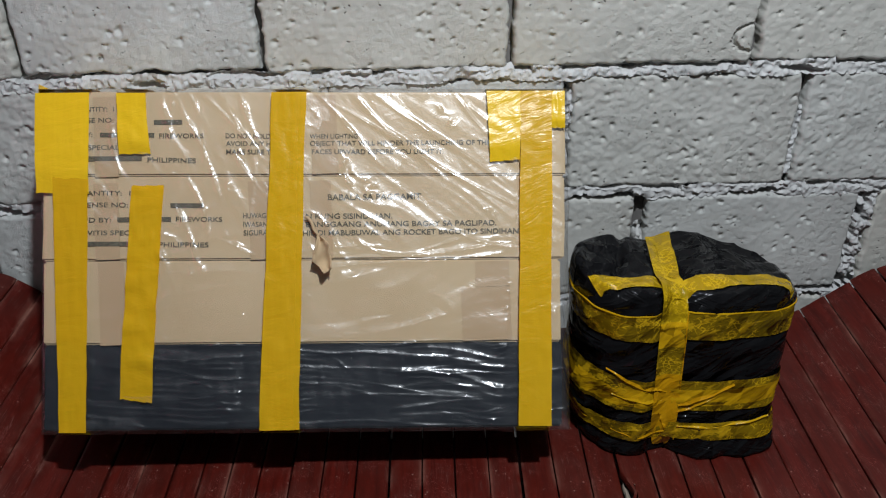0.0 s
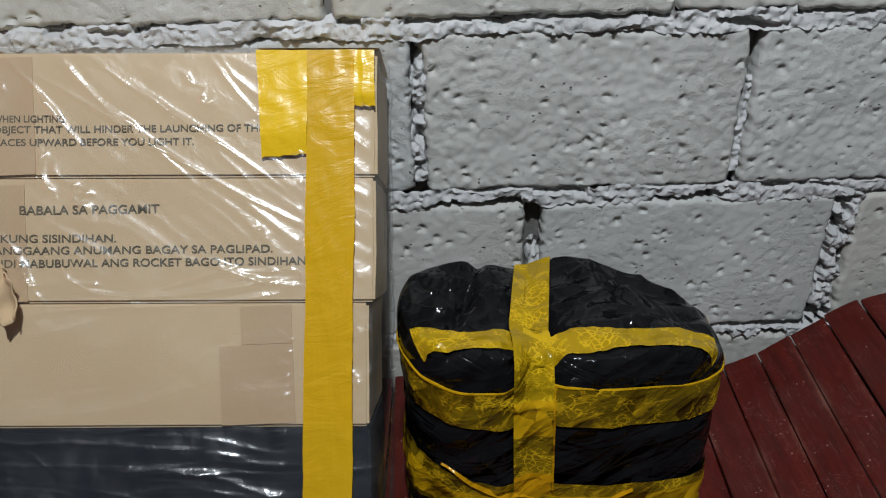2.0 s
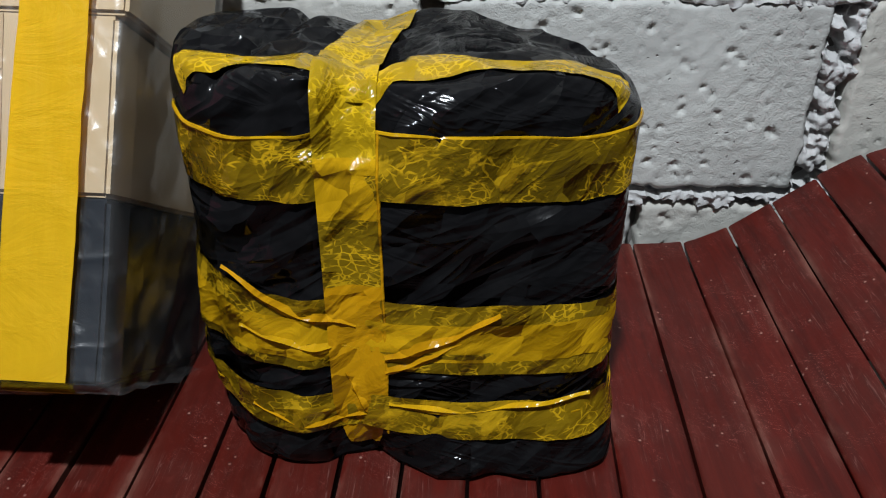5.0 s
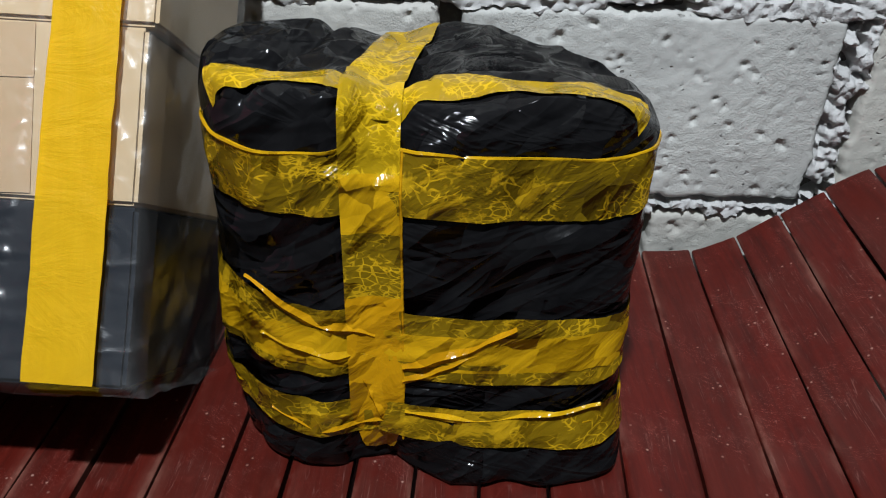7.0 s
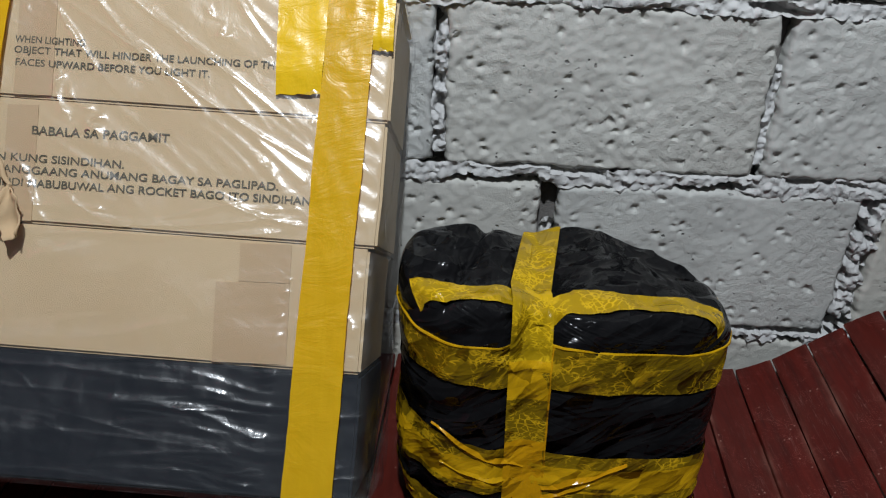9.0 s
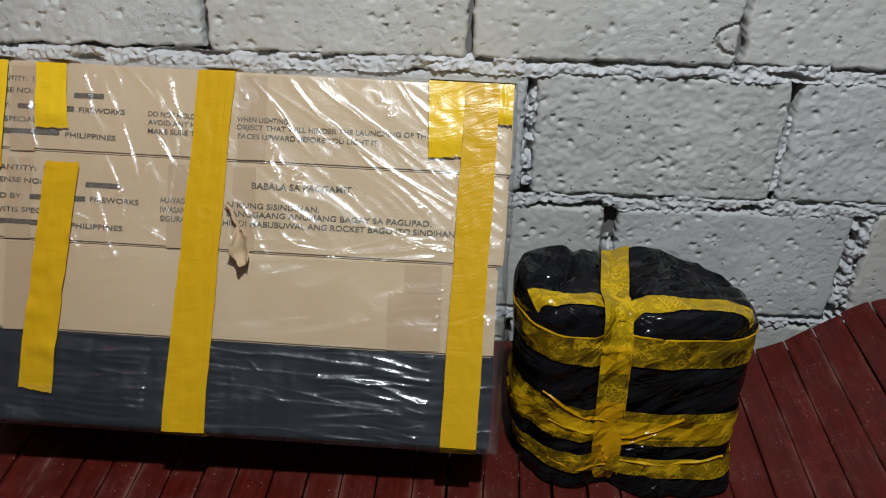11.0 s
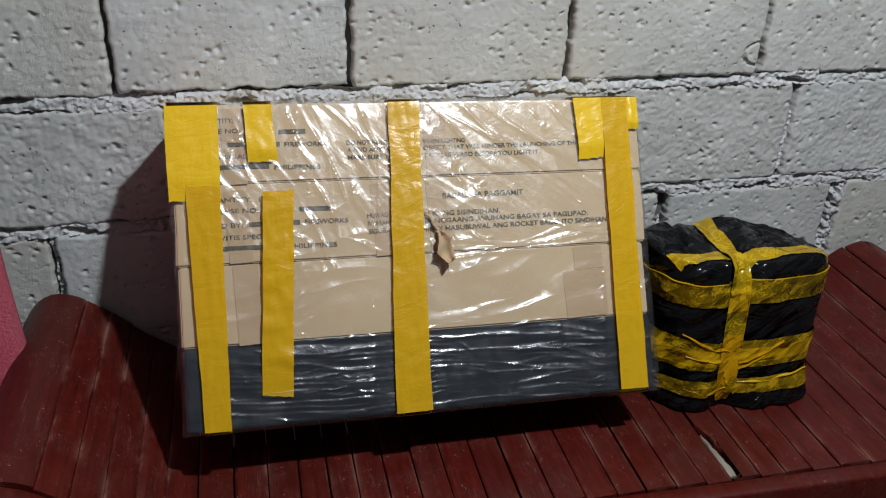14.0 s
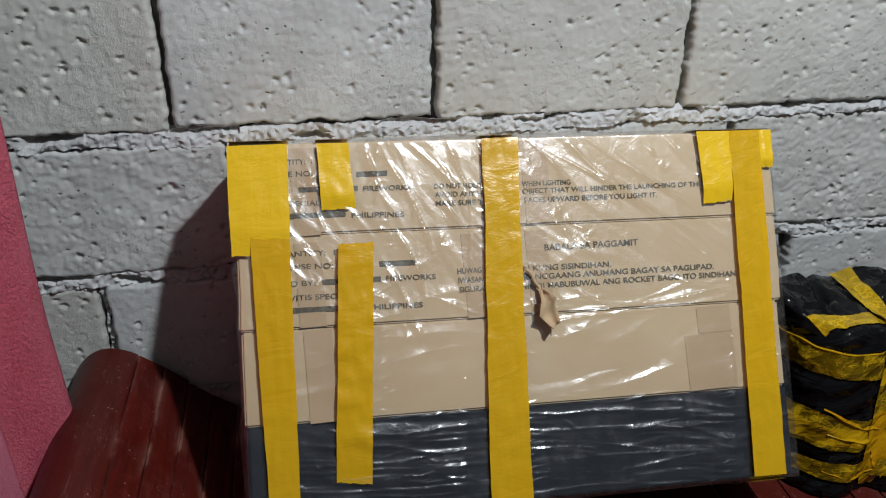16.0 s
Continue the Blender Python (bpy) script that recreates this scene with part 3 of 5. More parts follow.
def panel(name, parent, quad, c, mat, label="", nu=8, nv=8, height=None, jag=(), thick=0.0006):
    """A thin strip laid on the front: quad is its corners (x, s) from upper left, clockwise. jag: torn ends, 'top' or 'foot'."""
    p = [Vector(ab(*q)) for q in quad]
    verts = []
    for side in (0, 1):
        for j in range(nv):
            t = j / (nv - 1)
            for i in range(nu):
                u = i / (nu - 1)
                q = (p[0] * (1 - u) + p[1] * u) * (1 - t) + (p[3] * (1 - u) + p[2] * u) * t
                if "foot" in jag and j == nv - 1 or "top" in jag and j == 0:
                    q = q + Vector((0, 0.0013 * ((i * 7919) % 5 / 4 - 0.5)))
                if mat in (YELLOW, YELLOW_FOLD):
                    q = q + Vector((0.0016 * nz(q.y * 14, u * 2 + p[0].x * 9, 2, 1) + 0.0006 * nz(q.y * 70, u * 2, p[0].x * 9, 1), 0))
                h = c + (height(q.x, q.y) if height else 0.0)
                if mat in (YELLOW, YELLOW_FOLD):
                    h += 0.0012 * abs(nz(u * 2 + p[0].x * 7, q.y * 26 + u, 3, 1)) + 0.0008 * nz(u * 3, q.y * 60, p[0].x * 9, 1)
                if len(jag) == 2:  # the loose strip is buckled
                    h += 0.0055 * max(0, nz(q.y * 30, u * 0.8, 5, 1)) * min(1, t * 5) * min(1, (1 - t) * 6)
                if "foot" in jag:  # the end lies down
                    h -= 0.0042 * max(0, t - 0.8) / 0.2
                verts.append(face_place(q.x, q.y, h - side * thick))
    k = nu * nv
    faces = [q[::-1] for q in grid_faces(nu, nv)] + [tuple(x + k for x in q) for q in grid_faces(nu, nv)]
    ring = [*range(nu), *[j * nu + nu - 1 for j in range(1, nv)], *[(nv - 1) * nu + i for i in range(nu - 2, -1, -1)], *[j * nu for j in range(nv - 2, 0, -1)]]
    for i, a in enumerate(ring):
        d = ring[(i + 1) % len(ring)]
        faces.append((a, d, d + k, a + k))
    return part(name, mesh_data(name, verts, faces, mat), parent, label)


for bx, quads in ((boxes[1], [((0.012, 0.205), (0.084, 0.205), (0.084, 0.128), (0.012, 0.128)), ((0.034, 0.243), (0.084, 0.243), (0.084, 0.206), (0.034, 0.206)), ((-0.512, 0.262), (-0.475, 0.262), (-0.475, 0.142), (-0.512, 0.142))]),
                  (boxes[2], [((-0.515, 0.377), (-0.480, 0.377), (-0.480, 0.266), (-0.515, 0.266)), ((-0.292, 0.372), (-0.262, 0.372), (-0.262, 0.258), (-0.292, 0.258)), ((-0.203, 0.370), (-0.172, 0.370), (-0.172, 0.256), (-0.203, 0.256))]),
                  (boxes[3], [((-0.198, 0.495), (-0.160, 0.495), (-0.160, 0.380), (-0.198, 0.380)), ((-0.512, 0.503), (-0.478, 0.503), (-0.478, 0.386), (-0.512, 0.386))])):
    for q in quads:
        panel("paper_tape", bx, q, 0.0012, BROWN, "brown gummed paper tape", thick=0.0008)


def printed(words, parent, x0, x1, s0, s1, tall, c=0.0016):
    """A line of printing between x0 and x1 on the front; a bar where words is None."""
    (a0, b0), (a1, b1) = ab(x0, s0), ab(x1, s1)
    if words is None:
        panel("printed_bar", parent, ((x0, s0 + tall), (x1, s1 + tall), (x1, s1), (x0, s0)), c, INK, nu=4, nv=2, thick=0.0003)
        return
    cu = bpy.data.curves.new("words", "FONT")
    cu.body, cu.size, cu.offset = words, 1.0, 0.012
    ob = new("words", cu)
    me = bpy.data.meshes.new_from_object(ob)
    bpy.data.objects.remove(ob)
    xs = np.empty(len(me.vertices) * 3)
    me.vertices.foreach_get("co", xs)
    xs = xs.reshape(-1, 3)
    lo, hi = xs[:, 0].min(), xs[:, 0].max()
    for p in me.vertices:
        u = (p.co.x - lo) / (hi - lo)
        p.co = face_place(a0 + (a1 - a0) * u, b0 + (b1 - b0) * u + p.co.y / 0.7 * tall, c)
    me.materials.clear()
    me.materials.append(INK)
    part("printing", me, parent)


T = 0.0068
for words, x0, x1, s0, s1 in (("QUANTITY:  1", -0.545, -0.482, 0.483, 0.481), ("LICENSE NO:", -0.555, -0.483, 0.467, 0.465), (None, -0.425, -0.384, 0.460, 0.459),
                              ("BY:", -0.527, -0.514, 0.446, 0.445), (None, -0.503, -0.425, 0.444, 0.441), ("FIREWORKS", -0.418, -0.354, 0.440, 0.438), ("KWITIS SPECIAL", -0.565, -0.476, 0.428, 0.425),
                              (None, -0.555, -0.444, 0.411, 0.408), ("PHILIPPINES", -0.436, -0.366, 0.406, 0.402),
                              ("DO NOT HOLD", -0.322, -0.257, 0.437, 0.434), ("WHEN LIGHTING", -0.200, -0.130, 0.432, 0.430), ("AVOID ANY H", -0.322, -0.257, 0.4255, 0.423),
                              ("OBJECT THAT WILL HINDER THE LAUNCHING OF THE", -0.200, 0.064, 0.4215, 0.4145), ("MAKE SURE T", -0.322, -0.257, 0.4135, 0.411), ("FACES UPWARD BEFORE YOU LIGHT IT.", -0.198, -0.005, 0.409, 0.4035)):
    printed(words, boxes[3], x0, x1, s0, s1, T)
for words, x0, x1, s0, s1, tall in (("QUANTITY:  1", -0.545, -0.462, 0.361, 0.358, T), ("LICENSE NO:", -0.545, -0.466, 0.344, 0.341, T), (None, -0.405, -0.357, 0.338, 0.336, T),
                                    ("MFD BY:", -0.540, -0.491, 0.322, 0.320, T), (None, -0.482, -0.405, 0.320, 0.318, T), ("FIREWORKS", -0.398, -0.331, 0.318, 0.315, T), ("KWITIS SPECIAL", -0.540, -0.445, 0.303, 0.300, T),
                                    (None, -0.540, -0.432, 0.287, 0.283, T), ("PHILIPPINES", -0.424, -0.352, 0.282, 0.279, T), ("BABALA SA PAGGAMIT", -0.177, -0.041, 0.341, 0.338, 0.0085),
                                    ("HUWAG", -0.301, -0.268, 0.319, 0.318, 0.0075), ("N KUNG SISINDIHAN.", -0.210, -0.084, 0.315, 0.311, 0.0075), ("IWASAN", -0.301, -0.266, 0.3065, 0.305, 0.0075),
                                    ("BANGGAANG ANUMANG BAGAY SA PAGLIPAD.", -0.210, 0.068, 0.303, 0.2955, 0.0075), ("SIGURA", -0.301, -0.266, 0.294, 0.293, 0.0075), ("HINDI MABUBUWAL ANG ROCKET BAGO ITO SINDIHAN", -0.215, 0.100, 0.2905, 0.2825, 0.0075)):
    printed(words, boxes[2], x0, x1, s0, s1, tall)

# folds of the clear film: start, end, half width, height
FOLDS = []
rnd = random.Random(7)
PULLS = ((0.015, 0.485, 0.12, 0.375), (0.03, 0.475, 0.31, 0.32), (0.075, 0.48, 0.20, 0.36), (0.10, 0.49, 0.30, 0.345), (0.215, 0.485, 0.31, 0.385), (0.24, 0.47, 0.315, 0.415),
         (0.05, 0.395, 0.065, 0.35), (0.015, 0.31, 0.06, 0.245), (0.06, 0.245, 0.31, 0.268), (0.07, 0.275, 0.15, 0.24), (0.20, 0.285, 0.315, 0.26), (0.02, 0.23, 0.28, 0.255))
FALLS = ((-0.15, 0.485, -0.042, 0.375), (-0.097, 0.48, -0.048, 0.385), (-0.123, 0.42, -0.048, 0.33), (-0.205, 0.485, -0.198, 0.41), (-0.17, 0.365, -0.135, 0.275),
         (-0.135, 0.275, -0.055, 0.25), (-0.18, 0.47, -0.12, 0.33), (-0.29, 0.46, -0.265, 0.37), (-0.19, 0.33, -0.155, 0.24), (-0.225, 0.30, -0.19, 0.20))
for group in (PULLS, FALLS):  # the long taut folds, each with a finer one beside it
    for a, b, a1, b1 in group:
        w, high = rnd.uniform(0.0024, 0.0038), rnd.uniform(0.0042, 0.0064)
        FOLDS.append((a, b, a1, b1, w, high))
        FOLDS.append((a + rnd.uniform(0.004, 0.02), b + rnd.uniform(-0.006, 0.006), a1 - rnd.uniform(0.0, 0.04), b1 + rnd.uniform(0.0, 0.03), w * 0.6, high * 0.6))
for i in range(22):  # short dabs caught between them
    a, b = (rnd.uniform(0.01, 0.31), rnd.uniform(0.28, 0.49)) if i % 2 else (rnd.uniform(-0.29, -0.06), rnd.uniform(0.24, 0.49))
    ln, an = rnd.uniform(0.012, 0.05), radians(rnd.uniform(-60, -20) if i % 2 else rnd.uniform(-95, -45))
    FOLDS.append((a, b, a + ln * math.cos(an), b + ln * math.sin(an), rnd.uniform(0.002, 0.005), rnd.uniform(0.0015, 0.004)))
for i in range(16):  # soft folds over the plain box
    a, b = rnd.uniform(-0.3, 0.25), rnd.uniform(0.14, 0.27)
    ln, an = rnd.uniform(0.06, 0.2), radians(rnd.uniform(-10, 35))
    FOLDS.append((a, b, a + ln * math.cos(an), b + ln * math.sin(an), rnd.uniform(0.004, 0.010), rnd.uniform(0.001, 0.003)))
LEVELS = ((0.05, 0.112, 0.24, 0.104), (0.005, 0.085, 0.31, 0.082), (0.01, 0.115, 0.085, 0.075), (0.005, 0.074, 0.23, 0.046), (0.09, 0.088, 0.31, 0.072), (0.01, 0.046, 0.31, 0.048), (-0.235, 0.105, -0.075, 0.088), (-0.20, 0.07, -0.075, 0.066), (-0.22, 0.05, -0.08, 0.044))
for a, b, a1, b1 in LEVELS:  # long level pulls over the black box
    FOLDS.append((a, b, a1, b1, rnd.uniform(0.0018, 0.0028), rnd.uniform(0.0016, 0.0028)))
for i in range(26):  # tight level folds over the black box
    a, b = rnd.uniform(-0.3, 0.28), rnd.uniform(0.008, 0.125)
    ln, an = rnd.uniform(0.05, 0.24), radians(rnd.uniform(-9, 3))
    FOLDS.append((a, b, a + ln * math.cos(an), b + ln * math.sin(an), rnd.uniform(0.0022, 0.0045), rnd.uniform(0.0009, 0.0026)))
for i in range(26):  # short creases at the ends
    side = -1 if i % 2 else 1
    a, b = side * rnd.uniform(0.34, 0.378), rnd.uniform(0.02, 0.48)
    ln, an = rnd.uniform(0.02, 0.06), radians(90 + side * rnd.uniform(20, 70))
    FOLDS.append((a, b, a + ln * math.cos(an), b + ln * math.sin(an), rnd.uniform(0.0016, 0.004), rnd.uniform(0.001, 0.003)))
for edge, way, n_ in ((-0.068, -1, 20), (-0.004, 1, 22), (-0.302, 1, 8), (0.31, -1, 8)):  # thin pulls from the tapes' edges over the black box
    for i in range(n_):
        b = rnd.uniform(0.006, 0.128)
        a = edge - 0.035 * (0.49 - b) / 0.49 * (1 if abs(edge) < 0.1 else 0.6)
        ln, an = rnd.uniform(0.03, 0.13), radians(rnd.uniform(-5, 7))
        FOLDS.append((a, b, a + way * ln * math.cos(an), b + ln * math.sin(an), rnd.uniform(0.0012, 0.0022), rnd.uniform(0.0007, 0.0018)))
for i in range(9):  # steep pulls crossing the black box
    a, b = rnd.uniform(0.0, 0.28), rnd.uniform(0.10, 0.14)
    ln, an = rnd.uniform(0.06, 0.12), radians(rnd.uniform(-105, -70))
    FOLDS.append((a, b, a + ln * math.cos(an), b + ln * math.sin(an), rnd.uniform(0.0014, 0.0025), rnd.uniform(0.0006, 0.0013)))
for edge in (-0.302, -0.19, -0.068, -0.004, 0.305):  # short puckers beside the tapes
    for i in range(13):
        b = rnd.uniform(0.14, 0.47)
        a = edge - 0.03 * (0.49 - b) / 0.49 + rnd.uniform(-0.012, 0.012)
        ln, an = rnd.uniform(0.010, 0.032), radians(rnd.uniform(-75, 30))
        FOLDS.append((a, b, a + ln * math.cos(an), b + ln * math.sin(an), rnd.uniform(0.0014, 0.003), rnd.uniform(0.001, 0.0028)))
FOLDS = np.array(FOLDS)


def film_height(a, b):
    """Height of the film over the boxes' front at places a, b (arrays)."""
    a, b = np.asarray(a, float), np.asarray(b, float)
    h = np.zeros(a.shape)
    for a0, b0, a1, b1, w, amp in FOLDS:
        da, db = a1 - a0, b1 - b0
        L2 = da * da + db * db
        t = np.clip(((a - a0) * da + (b - b0) * db) / L2, 0, 1)
        L = math.sqrt(L2)
        bend = 0.006 * np.sin(t * 5 + a0 * 40)
        d = ((a - a0) * db - (b - b0) * da) / L + bend
        far = np.maximum(np.hypot(a - a0 - t * da, b - b0 - t * db) - np.abs(d), 0)
        h += amp * np.exp(-np.abs(d / w) ** 1.4) * np.sin(np.pi * np.clip(t, 0.03, 0.97)) ** 0.6 * np.exp(-(far / w) ** 2)
    return h


def crumple(A, B):
    """Fine pulled creases of the film, running with the pull in each part of the front."""
    out = np.zeros(A.shape)
    for angle, p, q, amp, where in (
            (-34, 2.2, 36, 0.0050, np.clip((A - 0.01) / 0.04, 0, 1) * np.clip((B - 0.25) / 0.04, 0, 1)),
            (-66, 2.8, 34, 0.0074, np.clip((0.02 - A) / 0.05, 0, 1) * np.clip((B - 0.24) / 0.05, 0, 1)),
            (14, 2.5, 22, 0.0060, np.clip((B - 0.115) / 0.03, 0, 1) * np.clip((0.28 - B) / 0.04, 0, 1)),
            (-2, 1.6, 58, 0.0054, np.clip((0.13 - B) / 0.02, 0, 1) * (0.8 + 0.2 * np.clip((A + 0.22) / 0.15, 0, 1)) * (0.15 + 0.85 * np.clip((0.325 - A) / 0.02, 0, 1)))):
        c, s_ = math.cos(radians(angle)), math.sin(radians(angle))
        P, Q = A * c + B * s_, -A * s_ + B * c
        for i in np.argwhere(where > 0.001):
            i = tuple(i)
            u, v = P[i], Q[i]
            w = 0.35 * noise.noise((u * 9, v * 9, angle))
            f = noise.noise((u * p + 3, v * q + w * 3, angle * 0.3))
            g = noise.noise((u * p * 2.6, v * q * 2.1 + w * 2, 4 + angle))
            keep = 0.12 + 0.88 * max(0.0, min(1.0, 0.5 + 1.8 * noise.noise((u * 7, v * 10, 9 + angle))))
            out[i] += where[i] * amp * keep * max(0.0, 0.55 - abs(f) - 0.4 * abs(g))
    return out


def wrap_skin():
    """The clear film round the whole stack: front with folds, sides, top and foot, one open-backed skin."""
    nu, nv = 340, 340
    am, bm_ = W2 + 0.004, 0.4975
    us, vs = np.linspace(-am, am, nu), np.linspace(-0.006, bm_, nv)
    A, B = np.meshgrid(us, vs)
    Hh = film_height(A, B) + crumple(A, B)
    edge = np.minimum.reduce([am - np.abs(A), B + 0.006, bm_ - B])
    for x0, x1, lean in ((-0.36, -0.316, 0.0), (-0.065, -0.012, 0.0), (0.318, 0.362, 0.0)):
        a0 = A + (0.035 if x0 > -0.1 else 0.02) * (0.49 - B) / 0.49
        Hh = Hh * np.where((a0 > x0) & (a0 < x1), 0.35, 1.0)
    C = 0.0045 + Hh * np.clip(edge / 0.012, 0.15, 1) - 0.010 * np.clip(1 - edge / 0.010, 0, 1) ** 2.2
    verts = [face_place(a, b, c) for a, b, c in zip(A.ravel(), B.ravel(), C.ravel())]
    faces = [q for q in grid_faces(nu, nv)]
    depth = lambda b: -(0.208 - 0.034 * b / 0.49)

    def side(line, push, steps=30):
        first = None
        prev = line
        for k in range(1, steps + 1):
            t = k / steps
            row = []
            for i in line:
                a, b, c = A.ravel()[i], B.ravel()[i], C.ravel()[i]
                cc = c + (depth(b) - c) * t
                f = 0.004 * nz(a * 30 + b * 22, b * 14 + cc * 9, cc * 22, 1) + 0.0045 * abs(nz(a * 9, b * 16 + cc * 30, 5, 1.3)) + 0.003 * math.sin(math.pi * t) - 0.002 * abs(nz(b * 40 + cc * 20, a * 20 + cc * 30, 2, 1))
                verts.append(face_place(a + push[0] * f, b + push[1] * f, cc))
                row.append(len(verts) - 1)
            for x in range(len(line) - 1):
                faces.append((prev[x], prev[x + 1], row[x + 1], row[x]))
            prev = row

    side([j * nu + nu - 1 for j in range(nv)], (1, 0))
    side([j * nu for j in range(nv)][::-1], (-1, 0))
    side([(nv - 1) * nu + i for i in range(nu)][::-1], (0, 1))
    side(list(range(nu)), (0, -1))
    ob = part("plastic_wrap", mesh_data("plastic_wrap", verts, faces, FILM), parcel, "clear creased plastic film")
    ob.visible_shadow = False  # a clear pane
    return ob


wrap_skin()


TABLE = film_height(*np.meshgrid(np.linspace(-0.4, 0.4, 321), np.linspace(-0.02, 0.52, 217)))


def strip_height(a, b):
    i, j = min(320, max(0, round((a + 0.4) / 0.0025))), min(216, max(0, round((b + 0.02) / 0.0025)))
    return float(TABLE[j, i]) * 0.35


for name, quad, c, jag, label in (
        ("tape_strip", ((-0.569, 0.508), (-0.515, 0.507), (-0.533, 0.019), (-0.571, 0.021)), 0.0075, (), ""),
        ("tape_patch", ((-0.590, 0.5095), (-0.513, 0.508), (-0.520, 0.362), (-0.594, 0.366)), 0.0085, ("foot",), ""),
        ("tape_patch", ((-0.476, 0.5065), (-0.433, 0.505), (-0.430, 0.417), (-0.475, 0.418)), 0.0075, ("foot",), ""),
        ("tape_strip", ((-0.457, 0.371), (-0.411, 0.370), (-0.439, 0.057), (-0.485, 0.065)), 0.0080, ("foot", "top"), ""),
        ("tape_strip", ((-0.252, 0.500), (-0.202, 0.499), (-0.230, 0.011), (-0.278, 0.013)), 0.0078, (), ""),
        ("tape_strip", ((-0.250, 0.499), (-0.212, 0.499), (-0.238, 0.011), (-0.287, 0.012)), 0.0088, (), ""),
        ("tape_patch", ((0.061, 0.492), (0.113, 0.490), (0.106, 0.390), (0.062, 0.388)), 0.0078, ("foot",), ""),
        ("tape_strip", ((0.111, 0.490), (0.157, 0.489), (0.135, 0.001), (0.087, 0.003)), 0.0085, (), ""),
        ("tape_patch", ((0.152, 0.489), (0.176, 0.488), (0.174, 0.434), (0.153, 0.435)), 0.0078, ("foot",), "")):
    panel(name, parcel, quad, c + 0.002, YELLOW if name == "tape_strip" else YELLOW_FOLD, label or "glossy yellow packing tape", 14, 60 if name == "tape_strip" else 24, strip_height, jag)


def over_edge(x0, x1, s, up, skin=0.0085):
    """Tape that goes on over the upper or lower edge of the stack."""
    verts, N, M = [], 10, 6
    for i in range(M):
        a, b = ab(x0 + (x1 - x0) * i / (M - 1), s)
        edge = 0.4985 if up else -0.0085
        for j in range(N):
            t = j / (N - 1)
            verts.append(face_place(a, edge, skin - 0.009 - 0.15 * t) if j else face_place(a, edge - (0.005 if up else -0.005), skin))
    f = grid_faces(N, M)
    part("tape_fold", mesh_data("tape_fold", verts, f if up else [q[::-1] for q in f], YELLOW_FOLD), parcel, "yellow tape folded over the edge")


for x0, x1, y0, y1 in ((-0.590, -0.513, -0.571, -0.533), (-0.476, -0.433, None, None), (-0.252, -0.202, -0.287, -0.230), (0.061, 0.180, 0.087, 0.135)):
    over_edge(x0, x1, 0.5, True)
    if y0:
        over_edge(y0, y1, 0.01, False)
# the corner patch goes round the end of the stack
verts = []
for j in range(10):
    b = 0.502 - 0.055 * j / 9
    for i in range(6):
        verts.append(face_place(-0.3855 - 0.001 * math.sin(i), b, 0.006 - 0.05 * i / 5))
part("tape_fold", mesh_data("tape_fold", verts, grid_faces(6, 10), YELLOW_FOLD), parcel, "yellow tape folded round the corner")

# torn cardboard flap hanging from the middle tape
verts, N = [], 18
for j in range(N):
    t = j / (N - 1)
    x = -0.208 + 0.034 * t + 0.004 * math.sin(t * 5)
    s = 0.318 - 0.080 * t
    w = 0.0030 + 0.0085 * max(0, min(1, (t - 0.42) / 0.2)) - 0.0075 * max(0, (t - 0.72) / 0.28)
    for i in range(7):
        u = i / 6 * 2 - 1
        ragged = 1 + 0.55 * nz(t * 11, u * 1.5, 3, 1)
        a, b = ab(x + u * w * ragged + 0.004 * nz(t * 6, 2, 3, 1), s + u * w * 0.8 * (1 if t > 0.45 else 0.2))
        verts.append(face_place(a, b, 0.011 + 0.009 * t * math.sin(t * 7 + 0.5) ** 2 + 0.009 * u * u * (1 if t > 0.4 else -0.3) + 0.002 * nz(t * 9, u * 3, 1, 1)))
flap = part("torn_flap", mesh_data("torn_flap", verts, [q[::-1] for q in grid_faces(7, N)], BROWN), parcel, "curled torn piece of brown cardboard")
sol = flap.modifiers.new("thickness", "SOLIDIFY")
sol.thickness = 0.0015

# ---- the black bundle ----
bundle = thing("wrapped_bundle", (0.34, 1.41, SEAT), "black plastic bundle bound with yellow tape, standing on bench", "parcel")
BC = Vector((0.345, 1.408))


